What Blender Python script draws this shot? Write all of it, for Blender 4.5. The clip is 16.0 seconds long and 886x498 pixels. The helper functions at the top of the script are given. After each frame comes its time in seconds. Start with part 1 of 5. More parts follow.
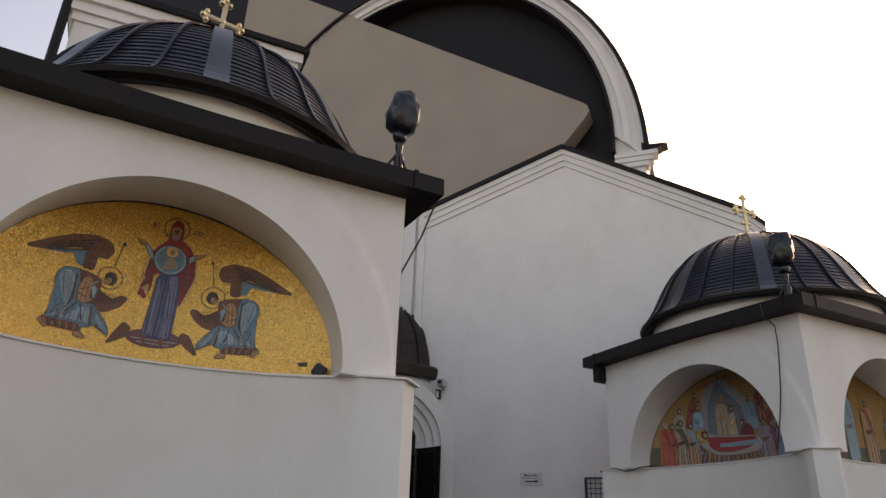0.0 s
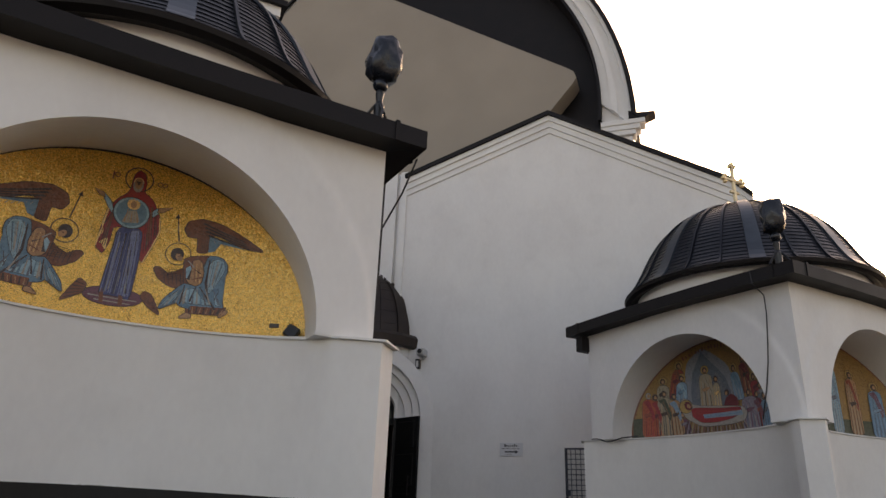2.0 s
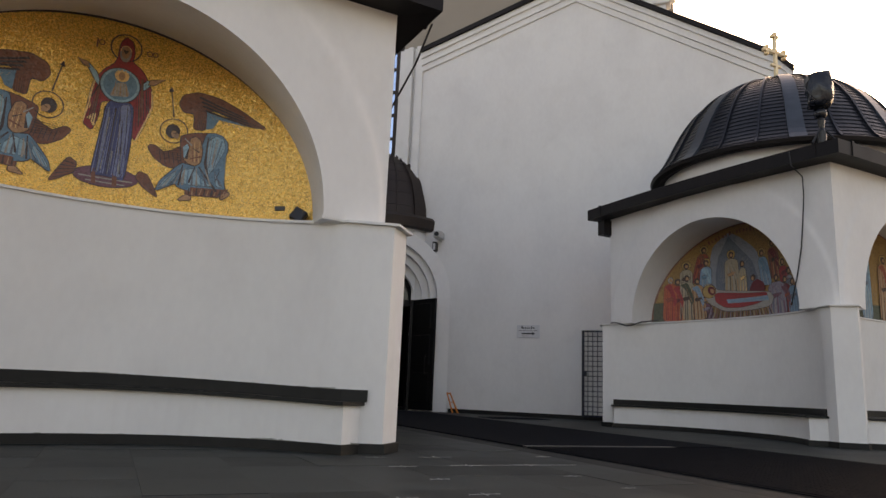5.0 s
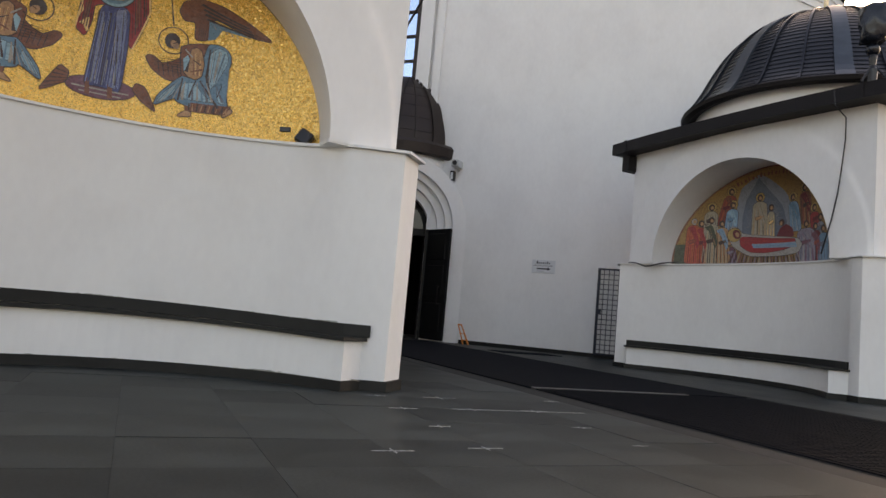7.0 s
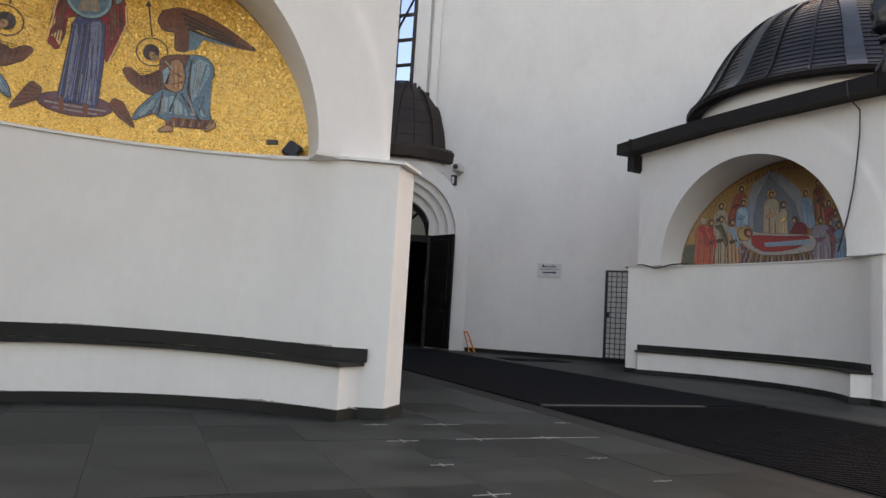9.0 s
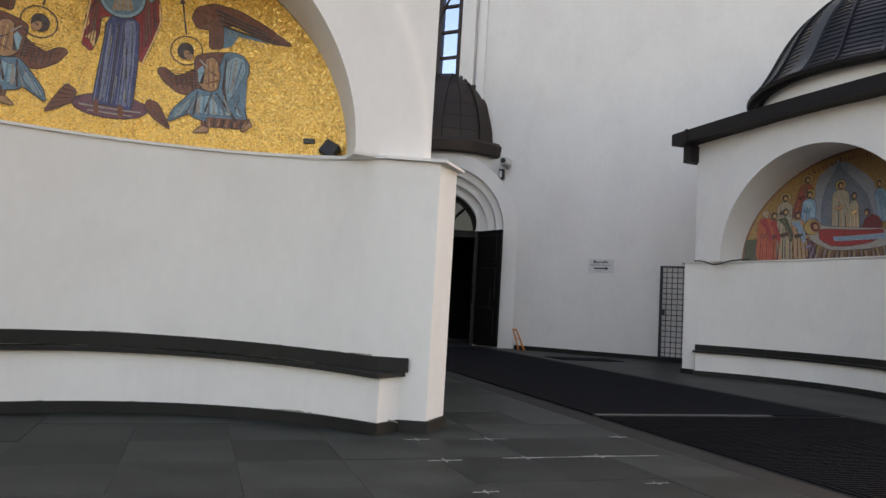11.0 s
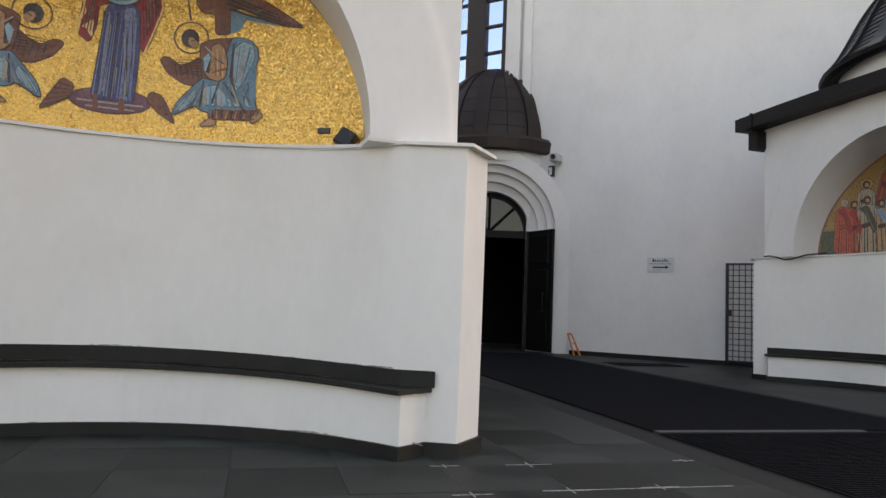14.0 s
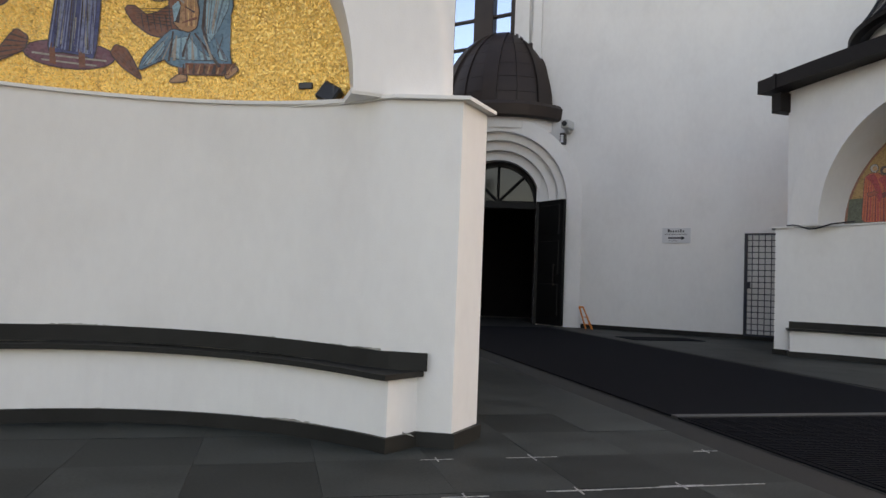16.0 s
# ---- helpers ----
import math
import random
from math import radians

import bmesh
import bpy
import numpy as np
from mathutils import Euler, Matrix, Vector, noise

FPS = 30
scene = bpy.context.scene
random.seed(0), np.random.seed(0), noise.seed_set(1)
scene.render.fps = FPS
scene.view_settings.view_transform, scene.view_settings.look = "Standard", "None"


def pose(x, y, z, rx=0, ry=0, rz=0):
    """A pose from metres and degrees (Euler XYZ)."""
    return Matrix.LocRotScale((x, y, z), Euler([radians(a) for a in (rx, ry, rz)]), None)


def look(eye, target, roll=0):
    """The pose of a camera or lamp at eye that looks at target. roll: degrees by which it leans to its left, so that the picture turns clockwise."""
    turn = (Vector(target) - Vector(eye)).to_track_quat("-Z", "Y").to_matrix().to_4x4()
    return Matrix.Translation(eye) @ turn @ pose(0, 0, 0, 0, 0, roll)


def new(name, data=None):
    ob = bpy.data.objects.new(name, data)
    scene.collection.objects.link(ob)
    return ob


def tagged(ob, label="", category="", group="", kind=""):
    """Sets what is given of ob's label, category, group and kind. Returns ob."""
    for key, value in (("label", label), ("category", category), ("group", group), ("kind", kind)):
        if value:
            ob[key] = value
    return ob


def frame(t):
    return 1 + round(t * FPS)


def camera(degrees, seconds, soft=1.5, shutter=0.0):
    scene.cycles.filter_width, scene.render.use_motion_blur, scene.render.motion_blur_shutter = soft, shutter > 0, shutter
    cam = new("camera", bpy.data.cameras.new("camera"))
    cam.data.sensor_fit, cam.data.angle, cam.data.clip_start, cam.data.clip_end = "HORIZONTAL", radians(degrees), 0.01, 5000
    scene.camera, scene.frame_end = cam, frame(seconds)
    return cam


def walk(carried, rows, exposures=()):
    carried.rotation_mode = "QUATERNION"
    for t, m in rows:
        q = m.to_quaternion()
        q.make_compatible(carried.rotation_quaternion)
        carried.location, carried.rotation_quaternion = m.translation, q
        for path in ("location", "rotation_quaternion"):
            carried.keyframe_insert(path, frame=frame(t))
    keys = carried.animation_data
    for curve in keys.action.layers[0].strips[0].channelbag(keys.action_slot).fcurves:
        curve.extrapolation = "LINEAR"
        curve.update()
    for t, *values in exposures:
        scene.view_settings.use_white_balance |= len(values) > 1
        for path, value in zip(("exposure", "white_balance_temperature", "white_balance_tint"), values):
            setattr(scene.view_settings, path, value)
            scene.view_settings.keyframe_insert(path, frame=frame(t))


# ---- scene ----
cam = camera(65.0, 16.0)
PATH = [
    (0, (0.061, -0.153, 0.398), (0.81, 1.524, 1.19), 2.0),
    (0.5, (0.103, -0.08, 0.4), (0.872, 1.595, 1.176), 2.0),
    (1, (0.145, 0.035, 0.392), (0.942, 1.711, 1.139), 1.9),
    (1.5, (0.199, 0.166, 0.39), (1.0, 1.858, 1.096), 2.2),
    (2, (0.268, 0.311, 0.41), (1.08, 1.989, 1.134), 2.1),
    (2.5, (0.292, 0.389, 0.46), (1.102, 2.103, 1.098), 2.4),
    (3, (0.337, 0.466, 0.499), (1.163, 2.181, 1.112), 2.0),
    (3.5, (0.37, 0.538, 0.532), (1.227, 2.247, 1.121), 1.0),
    (4, (0.409, 0.609, 0.536), (1.275, 2.323, 1.096), 1.0),
    (4.5, (0.461, 0.711, 0.536), (1.302, 2.454, 1.04), 1.2),
    (5, (0.499, 0.78, 0.563), (1.319, 2.561, 0.961), 2.5),
    (7.5, (0.75, 1.177, 0.701), (1.548, 3.002, 0.889), 5.2),
    (8, (0.789, 1.242, 0.747), (1.606, 3.055, 0.959), 3.9),
    (10.5, (0.999, 1.635, 0.891), (1.691, 3.504, 1.059), 3.4),
    (11, (1.029, 1.68, 0.923), (1.683, 3.562, 1.091), 3.4),
    (11.5, (1.088, 1.741, 0.936), (1.719, 3.632, 1.097), 3.5),
    (12, (1.164, 1.851, 0.938), (1.76, 3.752, 1.12), 2.8),
    (12.5, (1.25, 1.95, 0.955), (1.778, 3.87, 1.145), 3.1),
    (13, (1.308, 2.03, 0.956), (1.829, 3.95, 1.163), 2.8),
    (13.5, (1.363, 2.121, 0.952), (1.87, 4.044, 1.167), 2.7),
    (14, (1.419, 2.251, 0.937), (1.918, 4.18, 1.11), 2.4),
    (14.5, (1.479, 2.383, 0.947), (1.969, 4.318, 1.081), 2.6),
    (15, (1.541, 2.472, 0.954), (2.09, 4.391, 1.078), 2.3),
    (15.5, (1.598, 2.584, 0.94), (2.138, 4.507, 1.043), 2.1),
    (16, (1.656, 2.715, 0.953), (2.125, 4.656, 1.046), 2.2),
]
EXPOSURES = [(0.0, 1.12, 9600, 25), (3.5, 1.05, 9600, 25), (5.0, 1.30, 9600, 24.5), (8.0, 1.74, 9400, 22.5), (11.0, 1.79, 9450, 22.5), (16.0, 1.77, 9400, 22)]
walk(cam, [(t, look(eye, target, roll)) for t, eye, target, roll in PATH], EXPOSURES)

# ---- daylight ----
SUN_AZ, SUN_EL = radians(54.5), radians(22.5)
world = bpy.data.worlds.new("sky")
scene.world = world
world.use_nodes = True
wn = world.node_tree
sky = wn.nodes.new("ShaderNodeTexSky")
sky.sky_type, sky.sun_disc = "NISHITA", False
sky.sun_elevation, sky.sun_rotation = SUN_EL, SUN_AZ
sky.dust_density = 2.5
wn.links.new(sky.outputs[0], wn.nodes["Background"].inputs[0])
wn.nodes["Background"].inputs[1].default_value = 0.15
sun = new("sun", bpy.data.lights.new("sun", "SUN"))
sun.data.energy, sun.data.angle, sun.data.color = 3.0, radians(0.53), (1.0, 0.93, 0.82)
SUN_DIR = Vector((math.sin(SUN_AZ) * math.cos(SUN_EL), math.cos(SUN_AZ) * math.cos(SUN_EL), math.sin(SUN_EL)))
sun.matrix_world = look(SUN_DIR * 100, (0, 0, 0))


# ---- materials ----
def material(name, colour, rough=0.7, metal=0.0, vary=0.12, scale=3.0, fine=60.0, bump=0.1, bump_scale=90.0, tint=None, spec=0.5, per_object=0.0, per_island=0.0, stretch=1.0, smudge=0.0):
    """Two scales of colour change over the base colour, and a fine relief."""
    m = bpy.data.materials.new(name)
    m.use_nodes = True
    n, l = m.node_tree.nodes, m.node_tree.links
    b = n["Principled BSDF"]
    b.inputs["Roughness"].default_value, b.inputs["Metallic"].default_value = rough, metal
    b.inputs["Specular IOR Level"].default_value = spec
    co = n.new("ShaderNodeTexCoord")
    big, small = n.new("ShaderNodeTexNoise"), n.new("ShaderNodeTexNoise")
    for node, sc, detail in ((big, scale, 5), (small, fine, 3)):
        node.inputs["Scale"].default_value, node.inputs["Detail"].default_value = sc, detail
        if stretch != 1.0:
            way = n.new("ShaderNodeMapping")
            way.inputs["Scale"].default_value = (1, 1, stretch)
            l.new(co.outputs["Object"], way.inputs["Vector"])
            l.new(way.outputs[0], node.inputs["Vector"])
        else:
            l.new(co.outputs["Object"], node.inputs["Vector"])
    add = n.new("ShaderNodeMath")
    add.operation = "MULTIPLY_ADD"
    l.new(small.outputs["Fac"], add.inputs[0])
    add.inputs[1].default_value = 0.4
    l.new(big.outputs["Fac"], add.inputs[2])
    ramp = n.new("ShaderNodeValToRGB")
    dark = tint if tint else tuple(c * (1 - 2 * vary) for c in colour)
    ramp.color_ramp.elements[0].position, ramp.color_ramp.elements[1].position = 0.45, 0.85
    ramp.color_ramp.elements[0].color = (*dark, 1)
    ramp.color_ramp.elements[1].color = (*[min(1, c * (1 + 0.5 * vary)) for c in colour], 1)
    l.new(add.outputs[0], ramp.inputs[0])
    last = ramp.outputs[0]
    if per_object or per_island:
        info = n.new("ShaderNodeObjectInfo") if per_object else n.new("ShaderNodeNewGeometry")
        hsv, mr = n.new("ShaderNodeHueSaturation"), n.new("ShaderNodeMapRange")
        l.new(info.outputs["Random" if per_object else "Random Per Island"], mr.inputs[0])
        spread = per_object or per_island
        mr.inputs[3].default_value, mr.inputs[4].default_value = 1 - spread, 1 + spread
        l.new(mr.outputs[0], hsv.inputs["Value"])
        l.new(last, hsv.inputs["Color"])
        last = hsv.outputs[0]
    if smudge:
        cloud, edge, dirt = n.new("ShaderNodeTexNoise"), n.new("ShaderNodeMapRange"), n.new("ShaderNodeMix")
        cloud.inputs["Scale"].default_value, cloud.inputs["Detail"].default_value, cloud.inputs["Roughness"].default_value = 1.3, 7, 0.55
        l.new(co.outputs["Object"], cloud.inputs["Vector"])
        l.new(cloud.outputs["Fac"], edge.inputs[0])
        edge.inputs[1].default_value, edge.inputs[2].default_value = 0.52, 0.74
        edge.inputs[3].default_value, edge.inputs[4].default_value = 0.0, smudge
        dirt.data_type = "RGBA"
        l.new(edge.outputs[0], dirt.inputs[0])
        l.new(last, dirt.inputs[6])
        dirt.inputs[7].default_value = (0.40, 0.37, 0.34, 1)
        last = dirt.outputs[2]
    l.new(last, b.inputs["Base Color"])
    rr = n.new("ShaderNodeMapRange")
    l.new(big.outputs["Fac"], rr.inputs[0])
    rr.inputs[3].default_value, rr.inputs[4].default_value = max(0.02, rough - 0.12), min(1, rough + 0.12)
    l.new(rr.outputs[0], b.inputs["Roughness"])
    if bump:
        bn, bt = n.new("ShaderNodeBump"), n.new("ShaderNodeTexNoise")
        bt.inputs["Scale"].default_value, bt.inputs["Detail"].default_value = bump_scale, 4
        l.new(co.outputs["Object"], bt.inputs["Vector"])
        l.new(bt.outputs["Fac"], bn.inputs["Height"])
        bn.inputs["Strength"].default_value, bn.inputs["Distance"].default_value = bump, 0.01
        l.new(bn.outputs[0], b.inputs["Normal"])
    return m


PLASTER = material("white plaster", (0.78, 0.77, 0.75), 0.88, vary=0.035, scale=1.1, fine=14, bump=0.12, bump_scale=110, tint=(0.735, 0.722, 0.705), spec=0.2, stretch=0.55, smudge=0.10)
# beige lowered in tone so that it carries the great overhang's shade
BEIGE = material("beige plaster darkened for overhang shade", (0.34, 0.295, 0.245), 0.85, vary=0.05, scale=0.5, bump=0.15, spec=0.2)
METAL = material("dark brown sheet metal", (0.013, 0.0105, 0.011), 0.55, 0.0, spec=0.2, vary=0.15, scale=2, bump=0.05, bump_scale=14)
SLATE = material("dark slate grey sheet metal", (0.020, 0.0225, 0.029), 0.34, 0.3, spec=0.35, vary=0.2, scale=2.5, bump=0.08, bump_scale=10, per_object=0.12)
BROWN = material("brown sheet metal", (0.036, 0.024, 0.020), 0.45, 0.2, spec=0.35, vary=0.15, scale=2.0, bump=0.08, bump_scale=10)
STONE = material("dark grey stone", (0.017, 0.017, 0.016), 0.55, spec=0.25, vary=0.2, scale=4, fine=200, bump=0.1, per_object=0.2)
TILE = material("dark grey stone tile", (0.0345, 0.0385, 0.036), 0.5, spec=0.08, vary=0.34, scale=2.2, fine=60, bump=0.06, per_object=0.34)
JOINT = material("dark tile joint", (0.024, 0.025, 0.024), 0.8, spec=0.2)
TILE_FAR = material("further dark stone tile", (0.0345, 0.0385, 0.036), 0.5, spec=0.08, vary=0.34, scale=2.2, fine=60, bump=0.06, per_island=0.34)
# slate metal of the ribs, lightened and blued to imitate reflected sky
RIBMETAL = material("slate sheet metal with sky sheen in its colour", (0.055, 0.068, 0.085), 0.34, 0.3, vary=0.15, scale=3, bump=0.05, bump_scale=12)
# invented pale tone for unseen ground, chosen to reflect light onto the walls
BOUNCE_GROUND = material("pale bounce ground", (0.23, 0.222, 0.205), 0.85, spec=0.2, vary=0.12, scale=0.6, fine=20)
GRIME = material("damp grey stain", (0.36, 0.35, 0.32), 0.9, spec=0.15, vary=0.35, scale=9, fine=70, tint=(0.13, 0.125, 0.11))
CHALK = material("pale grout mark", (0.36, 0.36, 0.35), 0.9, vary=0.25, scale=30)
MAT = material("black ribbed rubber mat", (0.0090, 0.0094, 0.0114), 0.9, spec=0.04, vary=0.2, scale=6, bump=0.4, bump_scale=70)
STRIP = material("grey edging strip", (0.04, 0.04, 0.04), 0.5, vary=0.2)
BLACK = material("black plastic", (0.012, 0.012, 0.014), 0.35, vary=0.2, bump=0.05)
WRAP = material("dark plastic wrapping", (0.012, 0.015, 0.022), 0.26, vary=0.2, bump=0.6, bump_scale=11)
DOORWOOD = material("black painted door wood", (0.006, 0.006, 0.006), 0.5, vary=0.2, spec=0.2)
GILT = material("gilded metal", (0.78, 0.58, 0.34), 0.32, 1.0, vary=0.15, scale=8)
ORANGE = material("orange plastic", (0.75, 0.22, 0.03), 0.5, vary=0.1)
GREYBOX = material("pale grey plastic", (0.5, 0.5, 0.49), 0.5, vary=0.08)
SIGN = material("pale sign board", (0.62, 0.63, 0.64), 0.5, vary=0.03)
INK = material("dark sign ink", (0.03, 0.03, 0.035), 0.6)
FAINTINK = material("faint grey sign ink", (0.16, 0.15, 0.15), 0.6)
# near black: the darkness of the unlit room is put into the colour
SHADEWALL = material("interior plaster painted to room darkness", (0.012, 0.011, 0.011), 0.9, spec=0.05)
GATEBLUE = material("dark blue painted steel", (0.010, 0.014, 0.030), 0.4, vary=0.2, scale=5, bump=0.04)


def glass_material(name, colour, rough):
    m = bpy.data.materials.new(name)
    m.use_nodes = True
    b = m.node_tree.nodes["Principled BSDF"]
    b.inputs["Base Color"].default_value = (*colour, 1)
    b.inputs["Roughness"].default_value = rough
    b.inputs["Metallic"].default_value = 0.0
    b.inputs["IOR"].default_value = 2.2
    b.inputs["Specular IOR Level"].default_value = 1.0
    return m


FANGLASS = glass_material("dim fanlight glass", (0.03, 0.032, 0.03), 0.08)
FANGLASS.node_tree.nodes["Principled BSDF"].inputs["IOR"].default_value = 1.45
FANGLASS.node_tree.nodes["Principled BSDF"].inputs["Specular IOR Level"].default_value = 0.5
# the blue of the reflected sky is put into the glass colour
PANE = glass_material("reflecting window glass tinted sky blue", (0.48, 0.62, 0.82), 0.03)
PANE.node_tree.nodes["Principled BSDF"].inputs["Metallic"].default_value = 0.9


def mosaic_material(name, colour, metal=0.0, rough=0.4, size=70.0, spread=0.5, tilt=0.25):
    """Small glass tesserae, each of its own shade and set at its own slight tilt."""
    m = bpy.data.materials.new(name)
    m.use_nodes = True
    n, l = m.node_tree.nodes, m.node_tree.links
    b = n["Principled BSDF"]
    co, v, big = n.new("ShaderNodeTexCoord"), n.new("ShaderNodeTexVoronoi"), n.new("ShaderNodeTexNoise")
    v.inputs["Scale"].default_value = size
    big.inputs["Scale"].default_value, big.inputs["Detail"].default_value = 9.0, 9
    for node in (v, big):
        l.new(co.outputs["Object"], node.inputs["Vector"])
    sep = n.new("ShaderNodeSeparateColor")
    l.new(v.outputs["Color"], sep.inputs[0])
    mix = n.new("ShaderNodeMath")
    mix.operation = "MULTIPLY_ADD"
    l.new(big.outputs["Fac"], mix.inputs[0])
    mix.inputs[1].default_value = 0.8
    l.new(sep.outputs[0], mix.inputs[2])
    ramp = n.new("ShaderNodeValToRGB")
    ramp.color_ramp.elements[0].position, ramp.color_ramp.elements[1].position = 0.2, 1.5 / 1.6
    ramp.color_ramp.elements[0].color = (*[c * (1 - spread) for c in colour], 1)
    ramp.color_ramp.elements[1].color = (*[min(1, c * (1 + spread * 0.45)) for c in colour], 1)
    l.new(mix.outputs[0], ramp.inputs[0])
    l.new(ramp.outputs[0], b.inputs["Base Color"])
    b.inputs["Metallic"].default_value = metal
    b.inputs["Specular IOR Level"].default_value = 0.8
    mr = n.new("ShaderNodeMapRange")
    l.new(sep.outputs[1], mr.inputs[0])
    mr.inputs[3].default_value, mr.inputs[4].default_value = max(0.1, rough - 0.15), rough + 0.2
    l.new(mr.outputs[0], b.inputs["Roughness"])
    geo, off, sum_up, unit = n.new("ShaderNodeNewGeometry"), n.new("ShaderNodeVectorMath"), n.new("ShaderNodeVectorMath"), n.new("ShaderNodeVectorMath")
    off.operation, sum_up.operation, unit.operation = "MULTIPLY_ADD", "ADD", "NORMALIZE"
    l.new(v.outputs["Color"], off.inputs[0])
    off.inputs[1].default_value, off.inputs[2].default_value = (tilt, tilt, tilt), (-tilt / 2, -tilt / 2, -tilt / 2)
    l.new(geo.outputs["Normal"], sum_up.inputs[0])
    l.new(off.outputs[0], sum_up.inputs[1])
    l.new(sum_up.outputs[0], unit.inputs[0])
    l.new(unit.outputs[0], b.inputs["Normal"])
    return m


GOLD = mosaic_material("gold mosaic", (0.94, 0.48, 0.105), 0.28, 0.28, 95, 0.50, 0.5)
OCHRE = mosaic_material("ochre gold mosaic", (0.30, 0.165, 0.05), 0.12, 0.5, 75, 0.45)
INKS = {}


def ink(name, r, g, b):
    INKS[name] = mosaic_material(name + " mosaic", (r, g, b), 0.0, 0.5, 60, 0.35)


ink("red", 0.34, 0.026, 0.028)
ink("blue", 0.05, 0.065, 0.20)
ink("light_blue", 0.20, 0.24, 0.42)
ink("pale_blue", 0.24, 0.42, 0.52)
ink("deep_blue", 0.10, 0.22, 0.32)
ink("brown", 0.20, 0.065, 0.035)
ink("tan", 0.42, 0.22, 0.11)
ink("dark", 0.05, 0.03, 0.03)
ink("pale", 0.33, 0.30, 0.27)
ink("grey_blue", 0.20, 0.225, 0.26)
ink("steel", 0.11, 0.135, 0.175)
ink("orange", 0.46, 0.085, 0.03)
ink("violet", 0.17, 0.06, 0.09)
ink("gold_line", 0.80, 0.52, 0.22)
ink("deep_red", 0.15, 0.012, 0.018)
ink("rust", 0.30, 0.055, 0.025)
ink("sky", 0.17, 0.30, 0.42)
ink("lilac", 0.22, 0.19, 0.24)
ink("cream", 0.33, 0.28, 0.20)
ink("umber", 0.055, 0.028, 0.018)
ink("halo_gold", 0.40, 0.25, 0.08)
ink("green", 0.055, 0.065, 0.035)


# ---- building helpers ----
def part(name, bm, mat, parent=None, label="", smooth=False):
    me = bpy.data.meshes.new(name)
    bmesh.ops.recalc_face_normals(bm, faces=bm.faces)
    for f in bm.faces:
        f.smooth = smooth
    bm.to_mesh(me)
    bm.free()
    me.materials.append(mat)
    ob = new(name, me)
    ob.parent = parent
    if label:
        tagged(ob, label)
    return ob


def smoothed(ob):
    for f in ob.data.polygons:
        f.use_smooth = True
    ob.data.set_sharp_from_angle(angle=0.6)


def thing(name, label, category, m=Matrix(), group="", kind=""):
    ob = new(name)
    ob.empty_display_size = 0.2
    ob.matrix_world = m
    return tagged(ob, label, category, group, kind)


def box(bm, lo, hi, bevel=0.0):
    """An upright box from one corner to the other, with a small chamfer."""
    made = bmesh.ops.create_cube(bm, size=1.0)["verts"]
    for v in made:
        v.co = Vector([(a + b) / 2 + c * (b - a) for a, b, c in zip(lo, hi, v.co)])
    if bevel:
        edges = list({e for v in made for e in v.link_edges})
        bmesh.ops.bevel(bm, geom=edges, offset=bevel, segments=1, affect="EDGES")
    return bm


def boxed(lo, hi, bevel=0.0):
    return box(bmesh.new(), lo, hi, bevel)


def prism(bm, outline, z0, z1):
    """A plan outline raised from z0 to z1."""
    low = [bm.verts.new((x, y, z0)) for x, y in outline]
    high = [bm.verts.new((x, y, z1)) for x, y in outline]
    k = len(outline)
    for i in range(k):
        bm.faces.new((low[i], low[(i + 1) % k], high[(i + 1) % k], high[i]))
    bm.faces.new(high)
    bm.faces.new(low[::-1])
    return bm


def slab(bm, outline, y0, y1):
    """An upright outline of (x, z) made thick from y0 to y1."""
    near = [bm.verts.new((x, y0, z)) for x, z in outline]
    far = [bm.verts.new((x, y1, z)) for x, z in outline]
    k = len(outline)
    for i in range(k):
        bm.faces.new((near[i], near[(i + 1) % k], far[(i + 1) % k], far[i]))
    bm.faces.new(near)
    bm.faces.new(far[::-1])
    return bm


def strip(bm, rings):
    """A skin over rows of points, each row of one length."""
    rows = [[bm.verts.new(p) for p in r] for r in rings]
    for a, b in zip(rows, rows[1:]):
        for i in range(len(a) - 1):
            bm.faces.new((a[i], a[i + 1], b[i + 1], b[i]))
    return rows


def tube(bm, points, radius, sides=8):
    """A round bar along points."""
    rows, up = [], Vector((0, 0, 1))
    for i, p in enumerate(points):
        a, b = Vector(points[max(0, i - 1)]), Vector(points[min(len(points) - 1, i + 1)])
        d = (b - a).normalized()
        s = d.cross(up if abs(d.z) < 0.95 else Vector((1, 0, 0))).normalized()
        w = d.cross(s)
        rows.append([bm.verts.new(Vector(p) + radius * (math.cos(2 * math.pi * k / sides) * s + math.sin(2 * math.pi * k / sides) * w)) for k in range(sides)])
    for a, b in zip(rows, rows[1:]):
        for k in range(sides):
            bm.faces.new((a[k], a[(k + 1) % sides], b[(k + 1) % sides], b[k]))
    bm.faces.new(rows[0][::-1])
    bm.faces.new(rows[-1])
    return bm


def lathe(bm, profile, steps=48, a0=0.0, a1=2 * math.pi):
    full = abs(a1 - a0 - 2 * math.pi) < 1e-6
    count = steps if full else steps + 1
    rings = []
    for k in range(count):
        a = a0 + (a1 - a0) * k / steps
        rings.append([bm.verts.new((r * math.cos(a), r * math.sin(a), z)) for r, z in profile])
    for k in range(steps):
        p, q = rings[k], rings[(k + 1) % count]
        for i in range(len(profile) - 1):
            bm.faces.new((p[i], q[i], q[i + 1], p[i + 1]))
    return bm


# ---- ground ----
# beyond the tiles, out of view: added as a pale reflector of sunlight
bm = bmesh.new()
bmesh.ops.create_grid(bm, x_segments=2, y_segments=2, size=1500)
ground = part("ground", bm, BOUNCE_GROUND, label="pale out-of-view ground added to bounce sunlight onto the walls")
ground.location.z = -0.014
